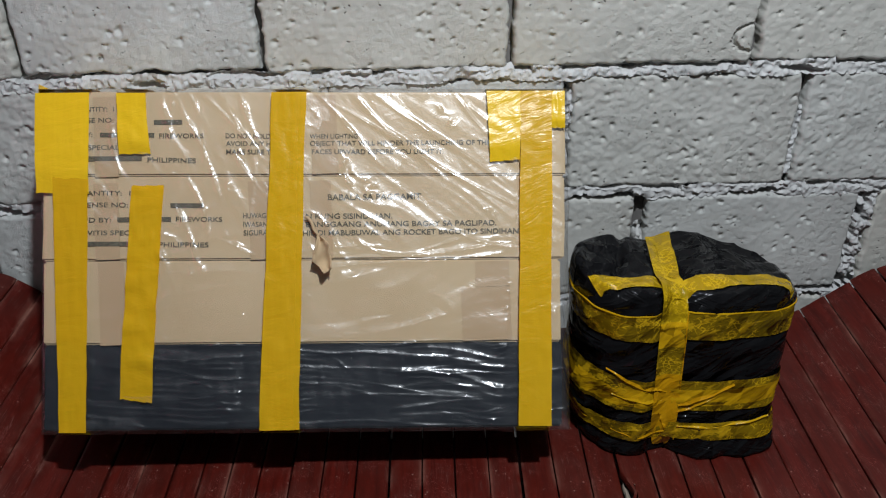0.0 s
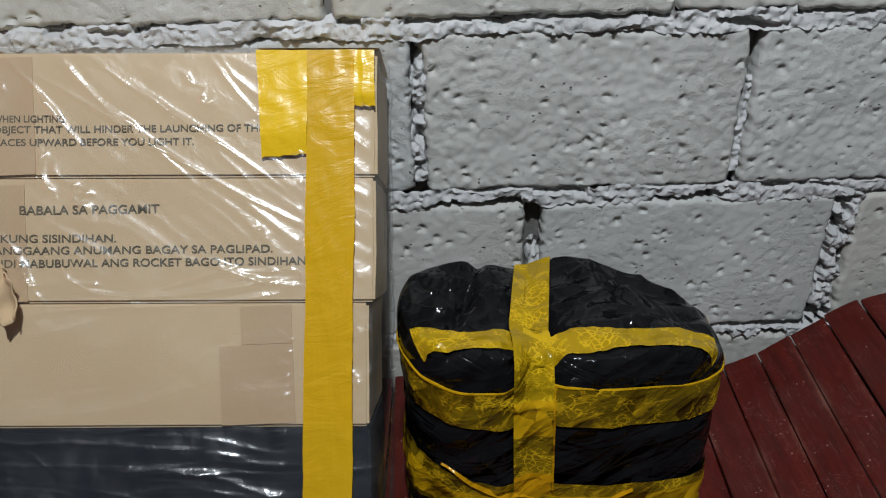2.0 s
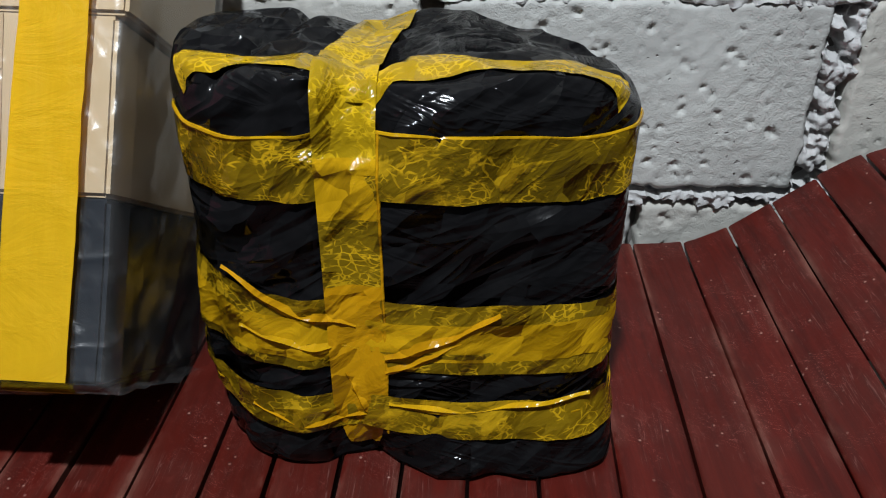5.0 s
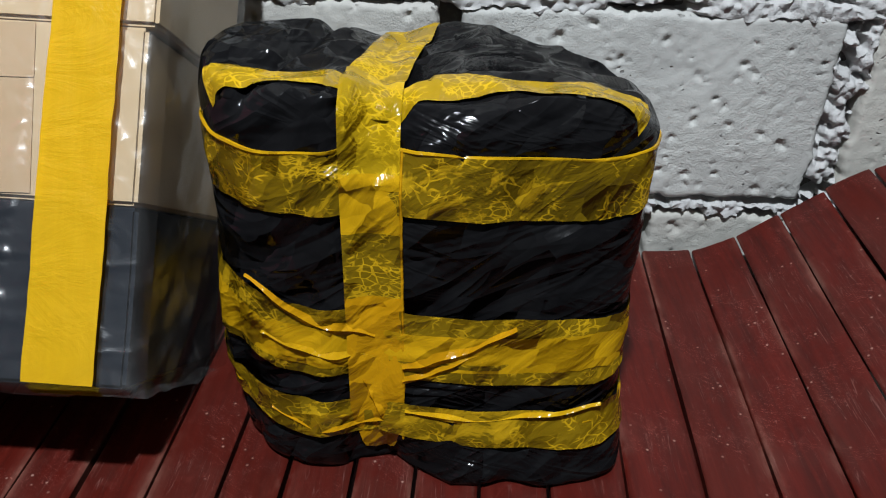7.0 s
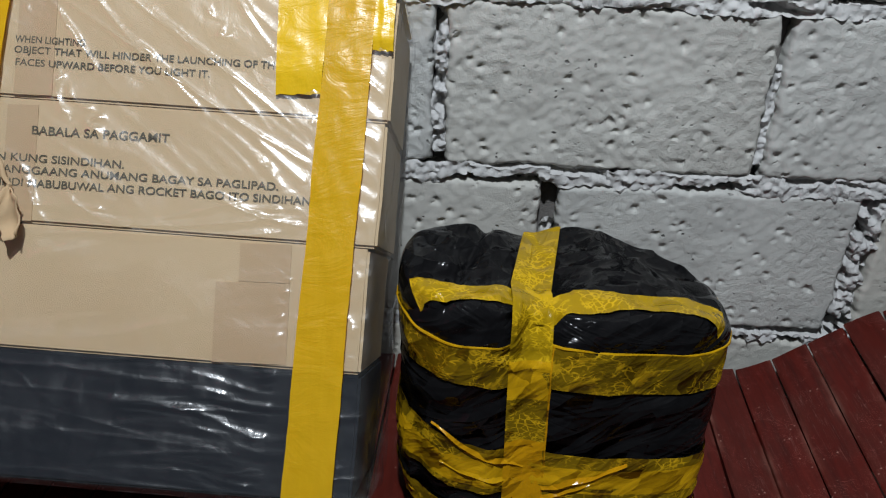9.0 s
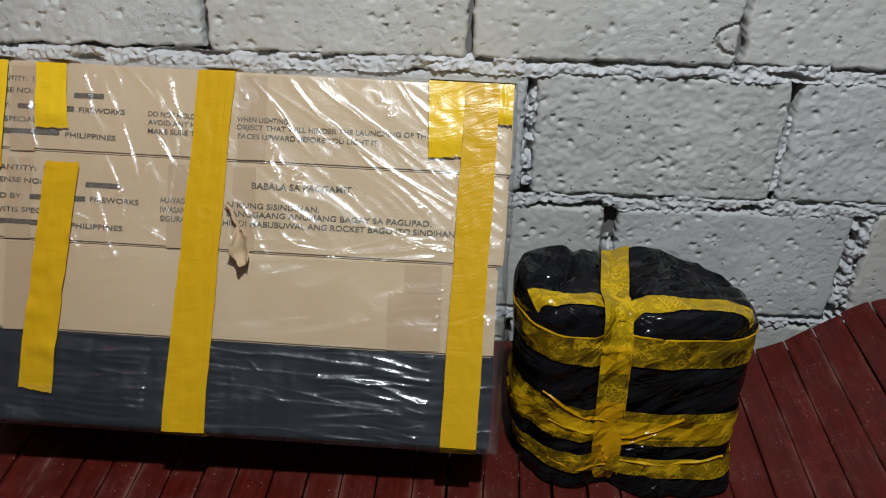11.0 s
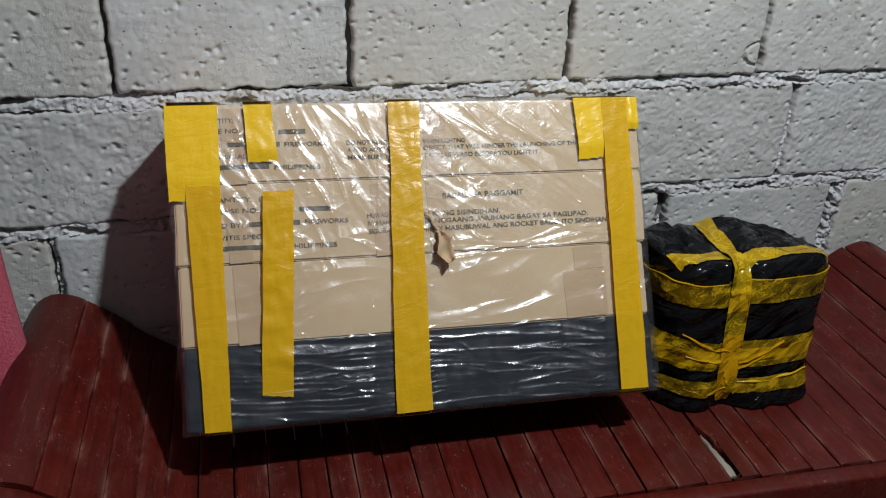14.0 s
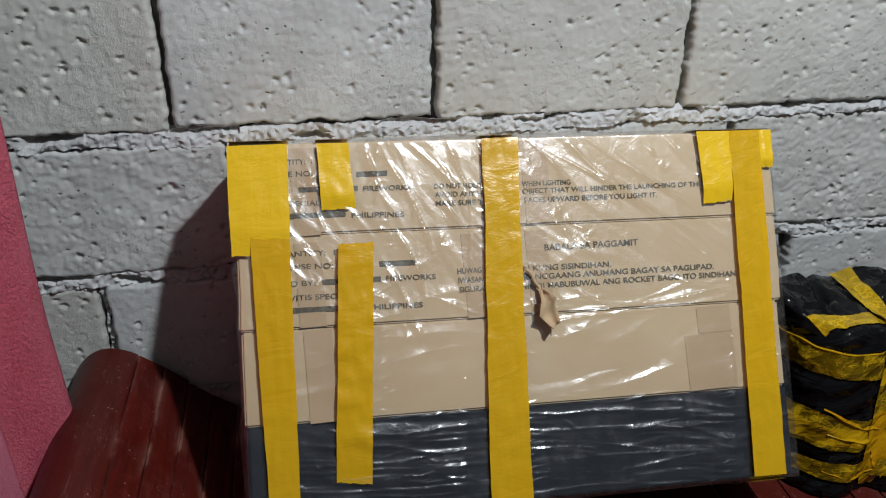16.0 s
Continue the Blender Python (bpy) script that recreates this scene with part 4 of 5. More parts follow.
def ring_place(th, z, shrink=1.0):
    """Outline of the bundle at the angle th and height z over the seat."""
    k = z / 0.29
    a, b = 0.162 + 0.006 * k, 0.106 - 0.012 * k
    c, s = math.cos(th), math.sin(th)
    ex = 2.0 / (5.0 if c > 0 and s < 0 else 3.6)
    x = a * math.copysign(abs(c) ** ex, c)
    y = b * math.copysign(abs(s) ** ex, s)
    if s < 0:  # the two bulges of the front, pinched by the upright tape
        pinch = math.exp(-((x + 0.026) / 0.026) ** 4)
        y += pinch * (0.009 + 0.016 * max(0, k - 0.78) / 0.22 + 0.010 * max(0, 0.18 - k) / 0.18)
        y += 0.006 * math.exp(-((x - 0.075) / 0.014) ** 2) * max(0, 0.35 - k) / 0.35
    if x < -0.08 and s < 0.2:  # the rounder left end
        y += 0.030 * ((-0.08 - x) / 0.085) ** 2 * (1 if s < 0 else 0)
    if s > 0 and x > 0.03:
        y *= 1 - (0.52 + 0.16 * max(0, k - 0.5)) * ((x - 0.03) / 0.14) ** 1.4
    if x < -0.10 and s > -0.6:  # loose film at the end
        x -= 0.010 * math.exp(-((k - 0.30) / 0.16) ** 2) * min(1, (-0.10 - x) / 0.03)
    if x < 0:
        x *= 0.955 - 0.06 * max(0, 1 - k)
    else:
        x *= 0.957 + 0.18 * max(0, 0.35 - k)
        if s < 0:
            y -= 0.014 * max(0, 0.2 - k) / 0.2 * min(1, x / 0.03)
    x *= shrink
    y *= shrink
    return BC.x + x, BC.y + 0.004 * k + y


def bundle_mesh():
    nu = 420
    levels = []
    for j in range(8):
        t = j / 7
        levels.append((0.0 + 0.012 * t * t, 0.93 + 0.07 * math.sin(t * math.pi / 2), t))
    for j in range(1, 121):
        levels.append((0.012 + 0.250 * j / 120, 1.0, 1.0))
    for j in range(1, 23):
        t = j / 22
        levels.append((0.262 + 0.027 * math.sin(t * math.pi / 2), 1 - 0.115 * (1 - math.cos(t * math.pi / 2)), 1.0))
    for j in range(1, 56):
        levels.append((0.289 + 0.002 * math.sin(j / 55 * math.pi / 2), 0.885 * (1 - j / 55.5), 1.0))
    verts = []
    for z, sh, _ in levels:
        for i in range(nu):
            th = 2 * math.pi * i / nu
            x, y = ring_place(th, z, sh)
            dx, dy = x - BC.x, y - BC.y
            r = math.hypot(dx, dy) + 1e-6
            side = min(1.0, sh * 1.2 - 0.2) if z > 0.262 else 1.0
            fold = 0.0016 - 0.0034 * abs(nz((x + y) * 7 + z * 10, 3, (z - (x + y) * 0.8) * 32, 1)) - 0.0006 * abs(nz((x + y) * 14, 4, (z - (x + y) * 0.5) * 70, 1))
            fold += 0.0012 * nz(x * 14, y * 14, z * 12 + 9, 1)
            if y < BC.y:  # folds gathered at the foot of the upright tape
                gx, gz = x - 0.334, z - 0.085
                fold += 0.012 * (0.45 - abs(math.sin(math.atan2(gz, gx) * 5.5 + 0.6 + 2 * nz(x * 9, z * 9, 4, 1)))) * math.exp(-math.hypot(gx, gz) / 0.07) * min(1, math.hypot(gx, gz) / 0.02)
            if z < 0.035:
                fold += 0.007 * abs(nz(x * 26, y * 26, 1.5, 1)) * (1 - z / 0.035)
            lump = 0
            if z > 0.262:  # the gathered top: pillows, pulled creases, lower towards the far end
                lump = 0.006 + 0.005 * nz(x * 9, y * 9, 2.2, 1) - 0.010 * abs(nz(x * 15 + y * 9, y * 24 - x * 8, 7, 1)) ** 0.8
                lump -= 0.0025 * abs(nz(x * 30 - y * 20, y * 30 + x * 9, 5, 1))
                lump += 0.004 * min(1, max(0, (0.25 - x) / 0.05)) - 0.008 * math.exp(-((x - 0.255 - 0.25 * (y - 1.42)) / 0.007) ** 2)
                lump -= 0.016 * max(0, (x - 0.385) / 0.12) ** 1.5 * min(1, max(0, (y - 1.34) / 0.06))
            dip = -0.013 * math.exp(-((x - 0.323) / 0.024) ** 2) if z > 0.262 else 0
            f = max(0, fold) * side if z <= 0.262 else fold * side
            verts.append((x + dx / r * f, y + dy / r * f, SEAT + 0.001 + z + (lump + dip) * min(1, (z - 0.262) / 0.02 if z > 0.262 else 0)))
    top = len(verts)
    verts.append((BC.x, BC.y, verts[-1][2]))
    faces = grid_faces(nu, len(levels), True)
    k = (len(levels) - 1) * nu
    faces += [(k + i, k + (i + 1) % nu, top) for i in range(nu)] + [tuple(range(nu))[::-1]]
    return verts, faces


from mathutils.bvhtree import BVHTree

bv, bf = bundle_mesh()
part("film_wrapping", mesh_data("film_wrapping", bv, bf, BLACK), bundle, "crumpled glossy black plastic film")
tree = BVHTree.FromPolygons([Vector(p) for p in bv], bf)


def cling(origin, target, off):
    """Where the way from origin to target meets the bundle, lifted off its film."""
    way = (Vector(target) - Vector(origin)).normalized()
    hit, normal, _, _ = tree.ray_cast(Vector(origin), way)
    if hit is None:
        hit, normal, _, _ = tree.find_nearest(Vector(target))
    if normal.dot(way) > 0:
        normal = -normal
    return hit - way * off


def level_band(z0, z1, off, mat, label, seed, slant=0.0, sag=0.0):
    """Tape round the bundle between two heights over the seat."""
    nu, nv = 200, 11
    verts = []
    for j in range(nv):
        t = j / (nv - 1)
        line = []
        for i in range(nu):
            th = 2 * math.pi * i / nu
            x, y = ring_place(th, 0.15, 1.5)
            wave = 0.004 * nz(math.cos(th) * 3, math.sin(th) * 3, seed + t * 0.4, 1) + 0.0012 * nz(math.cos(th) * 18, math.sin(th) * 18, seed + t, 1)
            z = SEAT + z0 + (z1 - z0) * t + wave + slant * math.cos(th)
            if math.sin(th) < 0:
                z -= sag * math.exp(-((x - 0.33) / 0.075) ** 2)
            o = Vector((x, y, z))
            line.append((o, (Vector((BC.x + (x - BC.x) * 0.25, BC.y, z)) - o).normalized(), (cling(o, (BC.x + (x - BC.x) * 0.25, BC.y, z), off) - o).length))
        near = [min(line[(i + k) % nu][2] for k in range(-1, 2)) for i in range(nu)]
        for i, (o, way, d) in enumerate(line):
            g = sum(near[(i + k) % nu] for k in range(-1, 2)) / 3
            verts.append(o + way * (min(d, g) - 0.0004 * math.sin(t * 3 + i * 0.28)))
    ob = part("tape_band", mesh_data("tape_band", verts, grid_faces(nu, nv, True), mat), bundle, label)
    return ob


SEE = "glossy see-through yellow packing tape"
level_band(0.217, 0.258, 0.0008, VEINED, SEE, 1, 0.003)
level_band(0.090, 0.147, 0.0008, VEINED, SEE, 2, -0.005, 0.002)
level_band(0.100, 0.132, 0.0011, DOUBLED, "doubled yellow packing tape", 5, -0.001, 0.004)
level_band(0.036, 0.067, 0.0015, VEINED, SEE, 3, -0.003)


def cord(z, off, seed):
    """The rolled upper edge of a band of tape."""
    nu, nv = 200, 6
    verts = []
    for i in range(nu):
        th = 2 * math.pi * i / nu
        x, y = ring_place(th, 0.15, 1.5)
        zc = SEAT + z + 0.003 * math.cos(th) + 0.004 * nz(math.cos(th) * 3, math.sin(th) * 3, seed, 1)
        p = cling((x, y, zc), (BC.x + (x - BC.x) * 0.25, BC.y, zc), off)
        o = Vector((p.x - BC.x, p.y - BC.y, 0)).normalized()
        r = 0.0013 + 0.0007 * nz(th * 4, seed, 0, 1)
        for k in range(nv):
            q = 2 * math.pi * k / nv
            verts.append(p + o * (math.cos(q) * r) + Vector((0, 0, math.sin(q) * r)))
    faces = []
    for i in range(nu):
        for k in range(nv):
            a, c = i * nv, (i + 1) % nu * nv
            faces.append((a + k, c + k, c + (k + 1) % nv, a + (k + 1) % nv))
    part("tape_edge", mesh_data("tape_edge", verts, faces, DOUBLED), bundle, "rolled edge of yellow tape")


cord(0.258, 0.0009, 1.4)
cord(0.054, 0.0011, 3.4)


def across_top(off=0.0014):
    """Tape along the top near its front edge, over both ends and a little way down them."""
    N, M = 130, 11
    cols = []
    for i in range(N):
        p = radians(38 + 108 * i / (N - 1))
        c, q = math.cos(p), math.sin(p)
        t = max(-1, min(1, c * 1.15))
        col = []
        for j in range(M):
            v = (j / (M - 1) - 0.5) * (0.031 + 0.008 * max(0, -t - 0.5))
            y = 1.350 - 0.004 * t + v + 0.002 * nz(t * 5, v * 30, 0, 1) + 0.03 * max(0, -t - 0.55) + (0.012 * t ** 4 if t < 0 else -0.003 * t ** 2) + 0.0015 * nz(t * 22, v * 10, 4, 1)
            centre = Vector((BC.x - 0.005 + 0.13 * c, y, SEAT + 0.225))
            col.append(cling(centre + Vector((c * 0.3, 0, q * 0.3 + 0.02)), centre, off))
        if min(q.z for q in col) > SEAT + (0.274 if t < 0 else 0.270):
            cols.append(col)
    N = len(cols)
    for j in range(M):
        zs = [max(cols[k][j].z for k in range(max(0, i - 2), min(N, i + 3))) for i in range(N)]
        for i in range(3, N - 3):
            near = zs[i - 2:i + 3]
            if abs(cols[i][j].x - 0.320) < 0.034:
                continue
            cols[i][j].z = max(cols[i][j].z, sum(near) / len(near))
    part("tape_band", mesh_data("tape_band", [p for c in cols for p in c], grid_faces(M, N), PALE), bundle, SEE)


def upright(off=0.0018):
    """Tape up the front, round the lip and back across the top."""
    M = 9
    rows = []
    for i in range(60):
        z = 0.012 + 0.220 * i / 59
        xc = 0.321 - 0.006 * z / 0.26
        half = 0.0195 * (1.0 if i > 12 else 0.55 + 0.45 * i / 12)
        rows.append([cling((xc + (j / 4 - 1) * half, 1.1, SEAT + z), (xc + (j / 4 - 1) * half, 1.4, SEAT + z), off) for j in range(M)])
    for i in range(1, 24):
        p = radians(90 * i / 24)
        row = []
        for j in range(M):
            centre = Vector((0.3155 + (j / 4 - 1) * 0.0195, 1.375, SEAT + 0.233))
            row.append(cling(centre + Vector((0, -math.cos(p), math.sin(p))) * 0.25, centre, off))
        rows.append(row)
    for i in range(34):
        y = 1.376 + 0.131 * i / 33
        xc = 0.3155 + 0.020 * i / 33
        rows.append([cling((xc + (j / 4 - 1) * 0.0195, y, SEAT + 0.5), (xc + (j / 4 - 1) * 0.0195, y, SEAT), off) for j in range(M)])
    N = len(rows)
    proud = [[min(rows[k][m].y for k in range(max(0, i - 2), min(N, i + 3)) for m in range(max(0, j - 1), min(M, j + 2))) if i < 60 else rows[i][j].y for j in range(M)] for i in range(N)]
    high = [[max(rows[k][m].z for k in range(max(60, i - 2), min(N, i + 3)) for m in range(max(0, j - 1), min(M, j + 2))) if i > 82 else rows[i][j].z for j in range(M)] for i in range(N)]
    taut = []
    for i in range(N):
        near = range(max(0, i - 3), min(N, i + 4))
        taut.append([Vector((rows[i][j].x, sum(proud[k][j] for k in near) / len(near), sum(high[k][j] for k in near) / len(near))) for j in range(M)])
    reach = {(i, j): (rows[i][j] - Vector((rows[i][j].x, 1.375, SEAT + 0.233))).length for i in range(58, 86) for j in range(M)}
    for i in range(60, 84):  # drawn tight round the lip
        for j in range(M):
            c = Vector((rows[i][j].x, 1.375, SEAT + 0.233))
            far = max(reach[k, m] for k in range(max(58, i - 2), min(86, i + 3)) for m in range(max(0, j - 1), min(M, j + 2)))
            taut[i][j] = c + (rows[i][j] - c).normalized() * (far + 0.0008)
    for i0, i1, mat, label in ((0, 22, ORANGE, "overlapped orange-yellow tape"), (21, 39, ORANGE, "overlapped orange-yellow tape"), (38, 52, VEINED, SEE), (51, 63, DOUBLED, "doubled yellow packing tape"), (62, 80, PALE, SEE), (79, N, PALE, SEE)):
        part("tape_band", mesh_data("tape_band", [p for r in taut[i0:i1] for p in r], grid_faces(M, i1 - i0), mat), bundle, label)


def pleat(ends, half, high, mat, seed):
    """A gathered fold of tape standing off the front: ends are (x, height over the seat) along it."""
    N, verts = 40, []
    xs, zs = [p[0] for p in ends], [p[1] for p in ends]
    at = np.linspace(0, 1, len(ends))
    for i in range(N):
        t = i / (N - 1)
        x, z = float(np.interp(t, at, xs)), float(np.interp(t, at, zs)) + 0.0025 * nz(t * 4, seed, 0, 1)
        dx, dz = xs[-1] - xs[0], zs[-1] - zs[0]
        ln = math.hypot(dx, dz)
        w = half * (0.35 + 0.65 * math.sin(math.pi * min(1, 0.15 + t * 0.9))) * (1 + 0.3 * nz(t * 6, seed, 4, 1))
        for k, (q, h) in enumerate(((-1, 0.1), (-0.45, 0.5), (0.0, 1.0), (0.3, 0.6), (1, 0.1))):
            px, pz = x - dz / ln * q * w, SEAT + z + dx / ln * q * w
            verts.append(cling((px, 1.1, pz), (px, 1.4, pz), 0.0022 + high * h))
    for c in range(5):
        ys = [verts[i * 5 + c].y for i in range(N)]
        for i in range(N):
            near = ys[max(0, i - 2):i + 3]
            verts[i * 5 + c].y = sum(near) / len(near)
    part("tape_fold", mesh_data("tape_fold", verts, grid_faces(5, N), mat), bundle, "gathered fold of yellow tape")


for seed, (ends, half, high, mat) in enumerate((
        (((0.318, 0.122), (0.27, 0.138), (0.226, 0.160)), 0.0045, 0.0030, ORANGE), (((0.320, 0.104), (0.28, 0.110), (0.236, 0.118)), 0.0040, 0.0026, DOUBLED),
        (((0.338, 0.098), (0.375, 0.114), (0.417, 0.138)), 0.0050, 0.0032, ORANGE), (((0.338, 0.086), (0.362, 0.098), (0.392, 0.116)), 0.0035, 0.0024, ORANGE),
        (((0.340, 0.060), (0.41, 0.058), (0.484, 0.068)), 0.0034, 0.0028, DOUBLED), (((0.336, 0.048), (0.28, 0.042), (0.240, 0.052)), 0.0030, 0.0026, ORANGE),
        (((0.333, 0.030), (0.318, 0.062), (0.310, 0.085)), 0.0040, 0.0030, ORANGE))):
    pleat(ends, half, high, mat, seed)
across_top()
upright()

# the folded edge of the upright tape
verts, NS = [], 70
for i in range(NS):
    z = SEAT + 0.032 + 0.228 * i / (NS - 1)
    x = 0.3395 - 0.004 * i / (NS - 1) + 0.0012 * nz(0, z * 30, 2, 1)
    p = cling((x, 1.1, z), (x, 1.4, z), 0.0018)
    r = 0.0010 + 0.0006 * nz(0, z * 50, 5, 1)
    for k in range(6):
        verts.append(p + Vector((math.cos(k * math.pi / 3) * r, math.sin(k * math.pi / 3) * r, 0)))
for c in range(6):
    ys = [verts[i * 6 + c].y for i in range(NS)]
    for i in range(NS):
        near = ys[max(0, i - 3):i + 4]
        verts[i * 6 + c].y = sum(near) / len(near) - 0.0008
part("tape_edge", mesh_data("tape_edge", verts, grid_faces(6, NS, True), ORANGE), bundle, "rolled edge of yellow tape")

# ---- the pink cloth ----
cloth = thing("curtain", (-1.0, 1.2, 0), "pink terry cloth curtain with a red hem hanging beside the bench", "curtain")


def cloth_strip(name, t0, t1, mat, nu, label=""):
    verts, nv = [], 90
    for j in range(nv):
        z = 0.004 + 1.95 * j / (nv - 1)
        for i in range(nu):
            t = t0 + (t1 - t0) * i / (nu - 1)
            x = -0.862 - 0.42 * t
            y = 1.53 - 0.80 * t
            w = 0.016 * math.sin(t * 42 + 0.7 * math.sin(z * 2.1)) + 0.006 * nz(t * 9, z * 3, 0, 1)
            verts.append((x + w * 0.88 + 0.006 * math.sin(z * 5 + 1), y - w * 0.47, z))
    ob = part(name, mesh_data(name, verts, grid_faces(nu, nv), mat), cloth, label)
    s = ob.modifiers.new("thickness", "SOLIDIFY")
    s.thickness, s.offset = 0.006, 0


cloth_strip("cloth", 0.105, 1.0, PINK, 150)
cloth_strip("hem", 0.0, 0.1045, HEM, 22, "darker red edge of the cloth")


# ---- the wall's blocks and mortar ----
def block_mesh(w, h, seed, step=0.004, rough=1.0, chip=False):
    """A rough block, its face at y = 0, from the lower left corner."""
    rb = random.Random(seed)
    nu, nv = max(6, int(w / step)), max(4, int(h / step))
    verts = []
    ox = seed * 3.7
    for j in range(nv):
        for i in range(nu):
            u, v = i / (nu - 1), j / (nv - 1)
            x, z = u * w, v * h
            ex, ez = min(x, w - x), min(z, h - z)
            x += 0.0055 * nz(ox, z * 30, 1, 1) * max(0, 1 - ex / 0.03) + 0.0025 * nz(ox, z * 110, 2, 1) * max(0, 1 - ex / 0.012)
            z += 0.0055 * nz(x * 26, ox, 1, 1) * max(0, 1 - ez / 0.03) + 0.0030 * nz(x * 110, ox, 4, 1) * max(0, 1 - ez / 0.012)
            e = min(ex, ez)
            cr = math.hypot(max(0, 0.014 - ex), max(0, 0.014 - ez))
            y = 0.0026 * nz(x * 7 + ox, z * 7, 0, 1) + rough * (0.0013 * nz(x * 38 + ox, z * 38, 5, 1) + 0.0013 * nz(x * 105 + ox, z * 105, 8, 1))
            wx = 0.004 * nz(x * 90, z * 90, ox, 1)
            many = 0.20 + 0.26 * nz(x * 9 + ox, z * 10, 6, 1)
            for size, reach in ((62, 1.0), (125, 0.9)):
                gaps, spots = noise.voronoi(((x + wx) * size + ox, (z - wx) * size * 1.15, seed * 1.7))
                if gaps[0] < 0.4 and (spots[0][0] * 7.13 + spots[0][1] * 3.77 + spots[0][2] * 5.1) % 1.0 < many * reach:
                    y += min(1.0, (0.4 - gaps[0]) * 4.5) * 0.30 / size
            y += 0.005 * max(0, 1 - e / 0.005) ** 1.4 * (0.4 + 1.2 * abs(nz(x * 45, z * 45, ox, 1))) + max(0, cr - 0.011) * 0.9
            if chip:
                d = math.hypot((x - w + 0.006) * 0.8, z - 0.040)
                if abs(d - 0.022 - 0.003 * nz(x * 60, z * 60, 1, 1)) < 0.0028:
                    y += 0.006
            verts.append((x, y, z))
    faces = grid_faces(nu, nv)
    rim = [*range(nu), *[j * nu + nu - 1 for j in range(1, nv)], *[(nv - 1) * nu + i for i in range(nu - 2, -1, -1)], *[j * nu for j in range(nv - 2, 0, -1)]]
    base = len(verts)
    for i in rim:
        p = verts[i]
        verts.append((p[0], 0.030, p[2]))
    for i in range(len(rim)):
        k = (i + 1) % len(rim)
        faces.append((rim[k], rim[i], base + i, base + k))
    return mesh_data("block", verts, faces, BLOCK)


COURSES = [  # lower and upper edge, upright joints
    (0.902, 1.104, (-1.09, -0.681, -0.291, 0.113, 0.519, 0.925, 1.33)),
    (0.676, 0.881, (-1.0, -0.60, -0.195, 0.213, 0.620, 1.03, 1.43)),
    (0.448, 0.653, (-1.22, -0.822, -0.42, -0.03, 0.362, 0.783, 1.19)),
    (0.226, 0.427, (-1.0, -0.60, -0.20, 0.20, 0.595, 1.0, 1.4))]
WIDE = {(2, 4): 0.022, (2, 5): 0.036, (1, 3): 0.016}  # broken joints
GAPS = {0: 0.0095, 1: 0.012, 2: 0.013, 3: 0.012}
for r, (z0, z1, xs) in enumerate(COURSES):
    for k in range(len(xs) - 1):
        g, g2 = (WIDE.get((r, i), GAPS[r]) / 2 for i in (k, k + 1))
        dz = 0.004 * (r == 0 and k == 1) - 0.004 * (r == 0 and k == 5)
        me = block_mesh(xs[k + 1] - xs[k] - g - g2, z1 - z0, r * 11 + k + 1, 0.0026, (0.8, 1.25, 0.6, 0.8)[r], r == 0 and k == 3)
        ob = part("block", me, wall_north)
        ob.location = (xs[k] + g, WALL_Y + 0.0015 * ((r * 5 + k * 3) % 4 - 1.5), z0 + dz)
shared = [block_mesh(0.398, 0.2, 90 + i, 0.02) for i in range(3)]
rest = [(r, -0.23 + 0.224 * r) for r in (0, 1)] + [(6 + r, 1.138 + 0.224 * r) for r in range(9)]
for r, z0 in rest:
    z0 = max(z0, 0.008) if r != 0 else 0.008
    if r == 0:
        continue
    for k in range(11):
        x = XL + 0.01 + 0.41 * k - (0.2 if r % 2 else 0)
        if x < XL or x + 0.4 > XR:
            continue
        ob = part("block", shared[(r + k) % 3], wall_north)
        ob.location = (x, WALL_Y, z0)
for z0, z1, xs in COURSES:
    for side in (-1, 1):
        x = xs[0] - 0.41 if side < 0 else xs[-1] + 0.006
        while x > XL and x + 0.4 < XR:
            ob = part("block", shared[int(abs(x) * 10) % 3], wall_north)
            ob.location = (x, WALL_Y, z0)
            x += side * 0.41


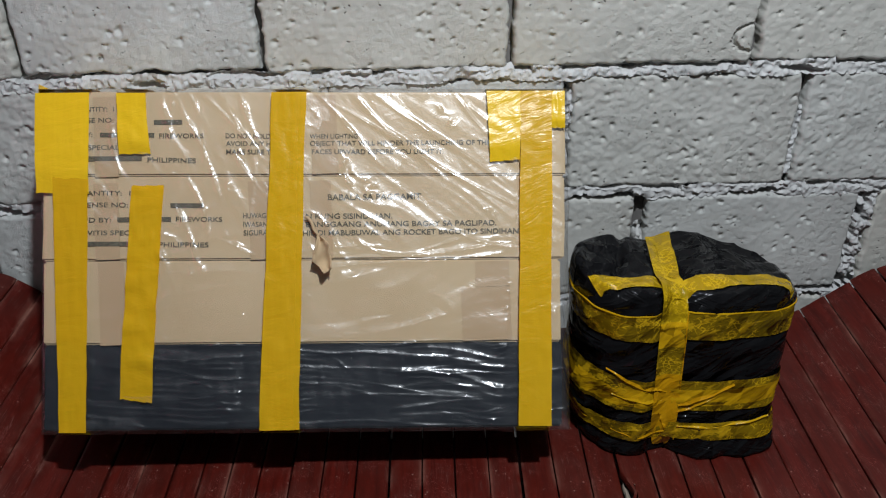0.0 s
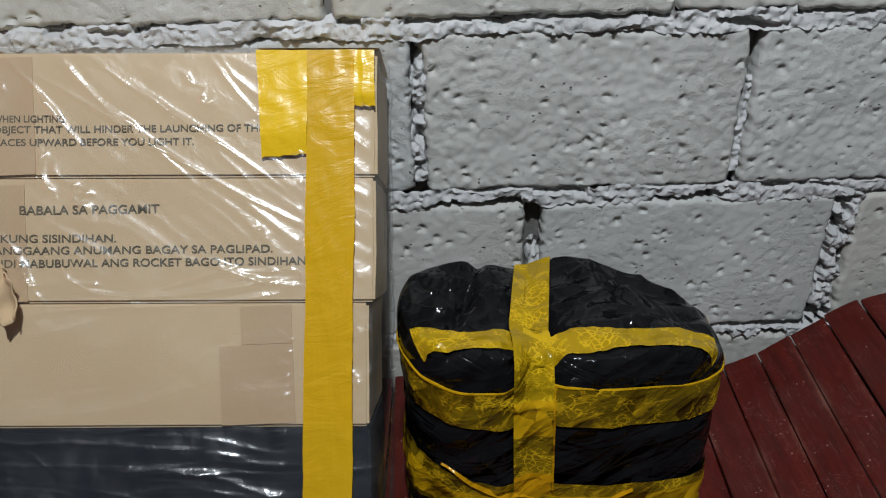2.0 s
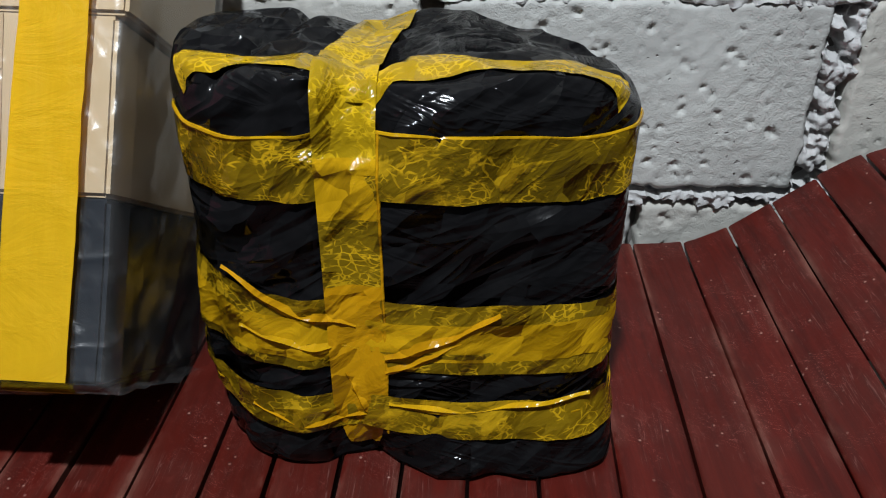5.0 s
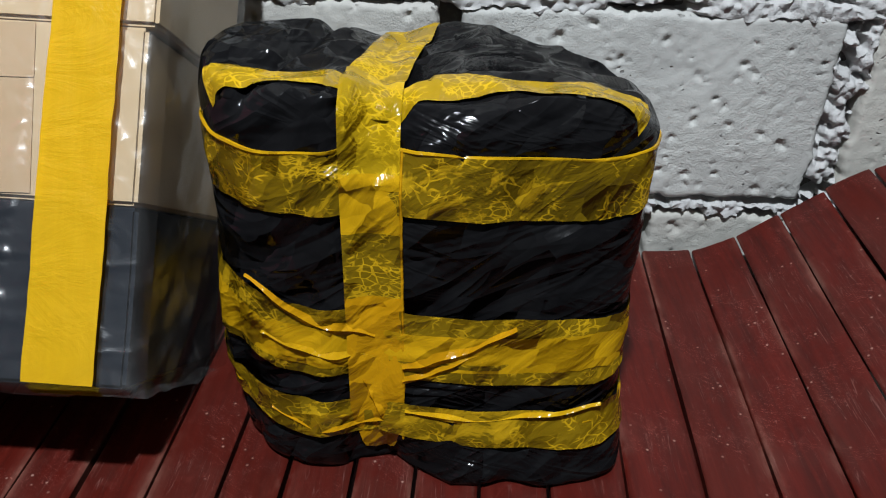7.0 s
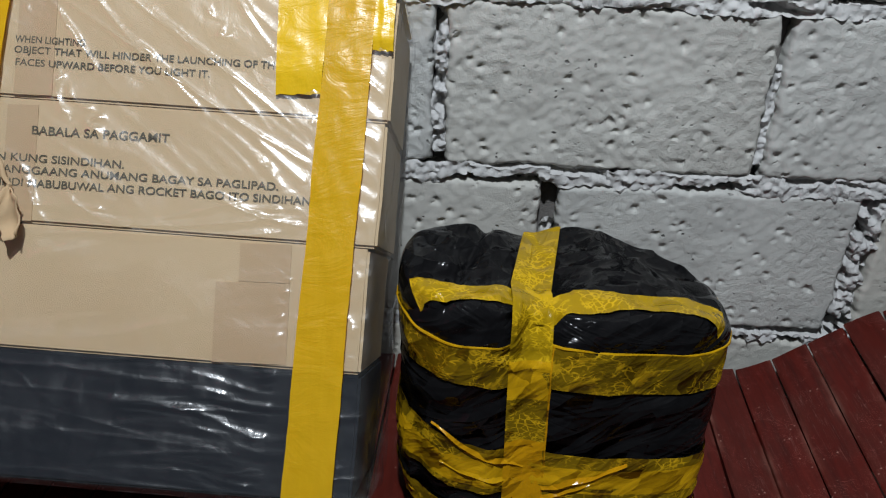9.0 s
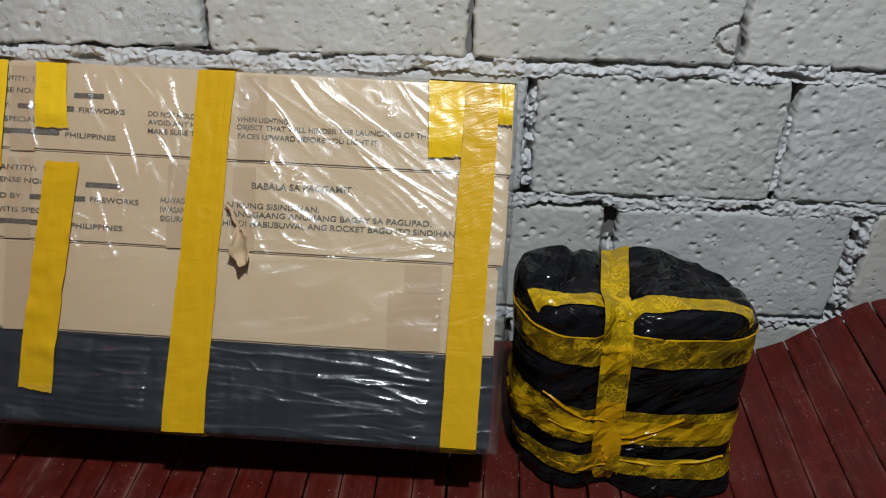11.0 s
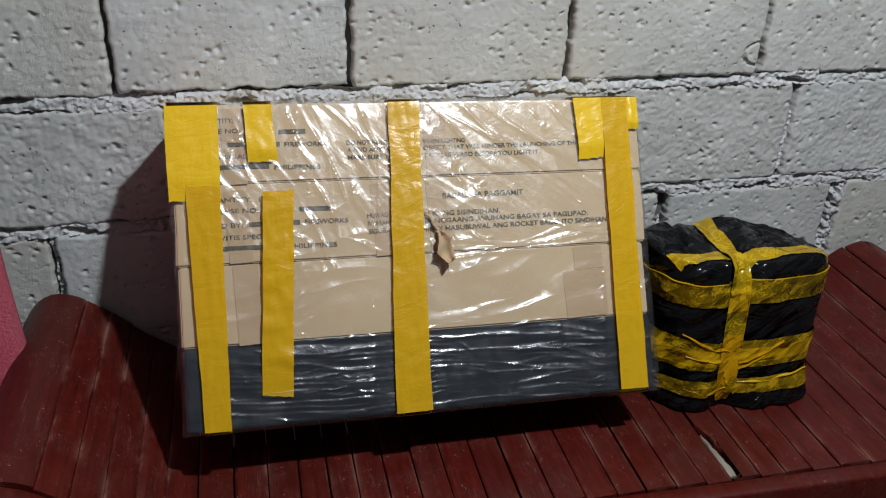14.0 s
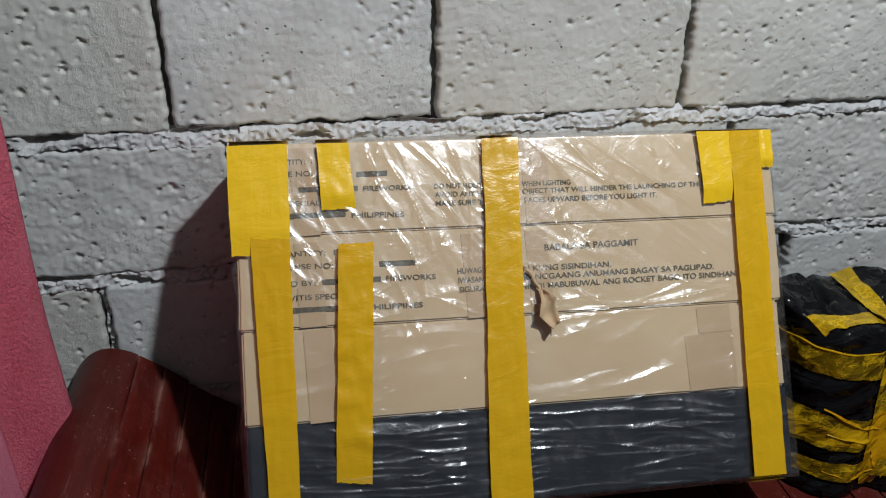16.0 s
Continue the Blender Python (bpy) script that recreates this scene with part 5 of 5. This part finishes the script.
def mortar_line(name, x0, x1, z0, z1, seed, proud=0.0, cracks=(), broken=0.0):
    """A bed or upright of lumpy mortar, broken away here and there."""
    wide = x1 - x0 > z1 - z0
    nu, nv = (max(4, int((x1 - x0) / 0.0028)), max(11, int((z1 - z0) / 0.0024))) if wide else (max(9, int((x1 - x0) / 0.0017)), max(4, int((z1 - z0) / 0.002)))
    verts = []
    for j in range(nv):
        for i in range(nu):
            u, v = i / (nu - 1), j / (nv - 1)
            x, z = x0 + (x1 - x0) * u, z0 + (z1 - z0) * v
            e = (v if wide else u) * 2 - 1
            lump = 0.0045 * nz(x * 26 + seed, z * 40, 1, 1) + 0.008 * (abs(nz(x * 75 + seed, z * 85, 4, 1)) - 0.2) + 0.004 * nz(x * 170, z * 170, seed, 1)
            gap = nz(x * 11 + seed * 5, e * 0.8, 2, 1) if wide else nz(e * 0.8, z * 16 + seed, 2, 1)
            crack = nz(x * 8 + seed * 3, 5 + (e > 0), 7, 1) if wide else 0.04 + 0.7 * nz(z * 17 + seed * 3, 5 + 2 * (e > 0), 7, 1)
            y = WALL_Y + 0.002 - proud - lump + 0.03 * max(0, abs(e) - 0.72) / 0.28 * max(0, min(1, crack * 3)) + 0.07 * max(0, gap - 0.3)
            if broken:
                crumb = nz(x * 48 + seed, z * 40, 6, 1) + 0.45 * nz(x * 120, z * 110, seed, 1)
                y += broken * (0.06 * max(0, crumb + 0.10 - 0.15 * abs(e)) - 0.008 * max(0, -crumb))
            for c0, c1, side, deep in cracks:
                if c0 < x < c1 and e * side > 0.30 + 0.35 * nz(x * 40, seed, 3, 1):
                    y += deep
            z += (0.005 * nz(x * 22, 3, seed, 1) + 0.003 * nz(x * 90, e, seed, 1)) * (1 if wide else 0)
            if not wide:
                x += 0.004 * nz(z * 30, 2, seed, 1) + 0.0025 * nz(z * 95, e * 2, seed, 1)
            verts.append((x, min(y, WALL_Y + 0.034), z))
    return part(name, mesh_data(name, verts, grid_faces(nu, nv), MORTAR), wall_north, "rough pale mortar")


CRACKS = {  # from, to, upper or lower edge, depth
    0: ((-0.69, -0.585, 1, 0.02), (-0.215, -0.185, 1, 0.02), (-0.115, -0.075, 1, 0.02), (0.12, 0.15, 1, 0.02), (0.20, 0.515, 1, 0.018), (0.66, 0.95, 1, 0.018), (-1.0, -0.9, -1, 0.02)),
    1: ((0.23, 0.345, -1, 0.016), (0.36, 0.43, 1, 0.014), (0.52, 0.60, -1, 0.018), (0.66, 0.72, 1, 0.014), (-0.95, -0.83, 1, 0.016)),
    2: ((0.56, 0.80, 1, 0.024), (0.60, 0.66, -1, 0.024), (0.70, 0.74, -1, 0.02))}
for i, (a, b2) in enumerate(((0.881, 0.902), (0.653, 0.676), (0.427, 0.448), (1.104, 1.138))):
    mortar_line("mortar_bed", -1.15, 1.3, a - 0.003, b2 + 0.003, i * 3 + 1, 0.003 if i == 0 else 0.001, CRACKS.get(i, ()))
for i, (x, a, b2, w, pr) in enumerate(((0.213, 0.69, 0.89, 0.021, -0.006), (0.62, 0.69, 0.82, 0.017, -0.008), (0.362, 0.450, 0.60, 0.020, -0.004), (0.783, 0.450, 0.655, 0.042, -0.001), (-0.822, 0.458, 0.662, 0.012, -0.008), (-0.6, 0.69, 0.89, 0.014, 0.0), (-0.195, 0.69, 0.89, 0.014, 0.0))):
    mortar_line("mortar_joint", x - w / 2, x + w / 2, a, b2, 40 + i, pr, broken={0.783: 1.0, 0.362: 0.7, 0.213: 0.5}.get(x, 0.0))
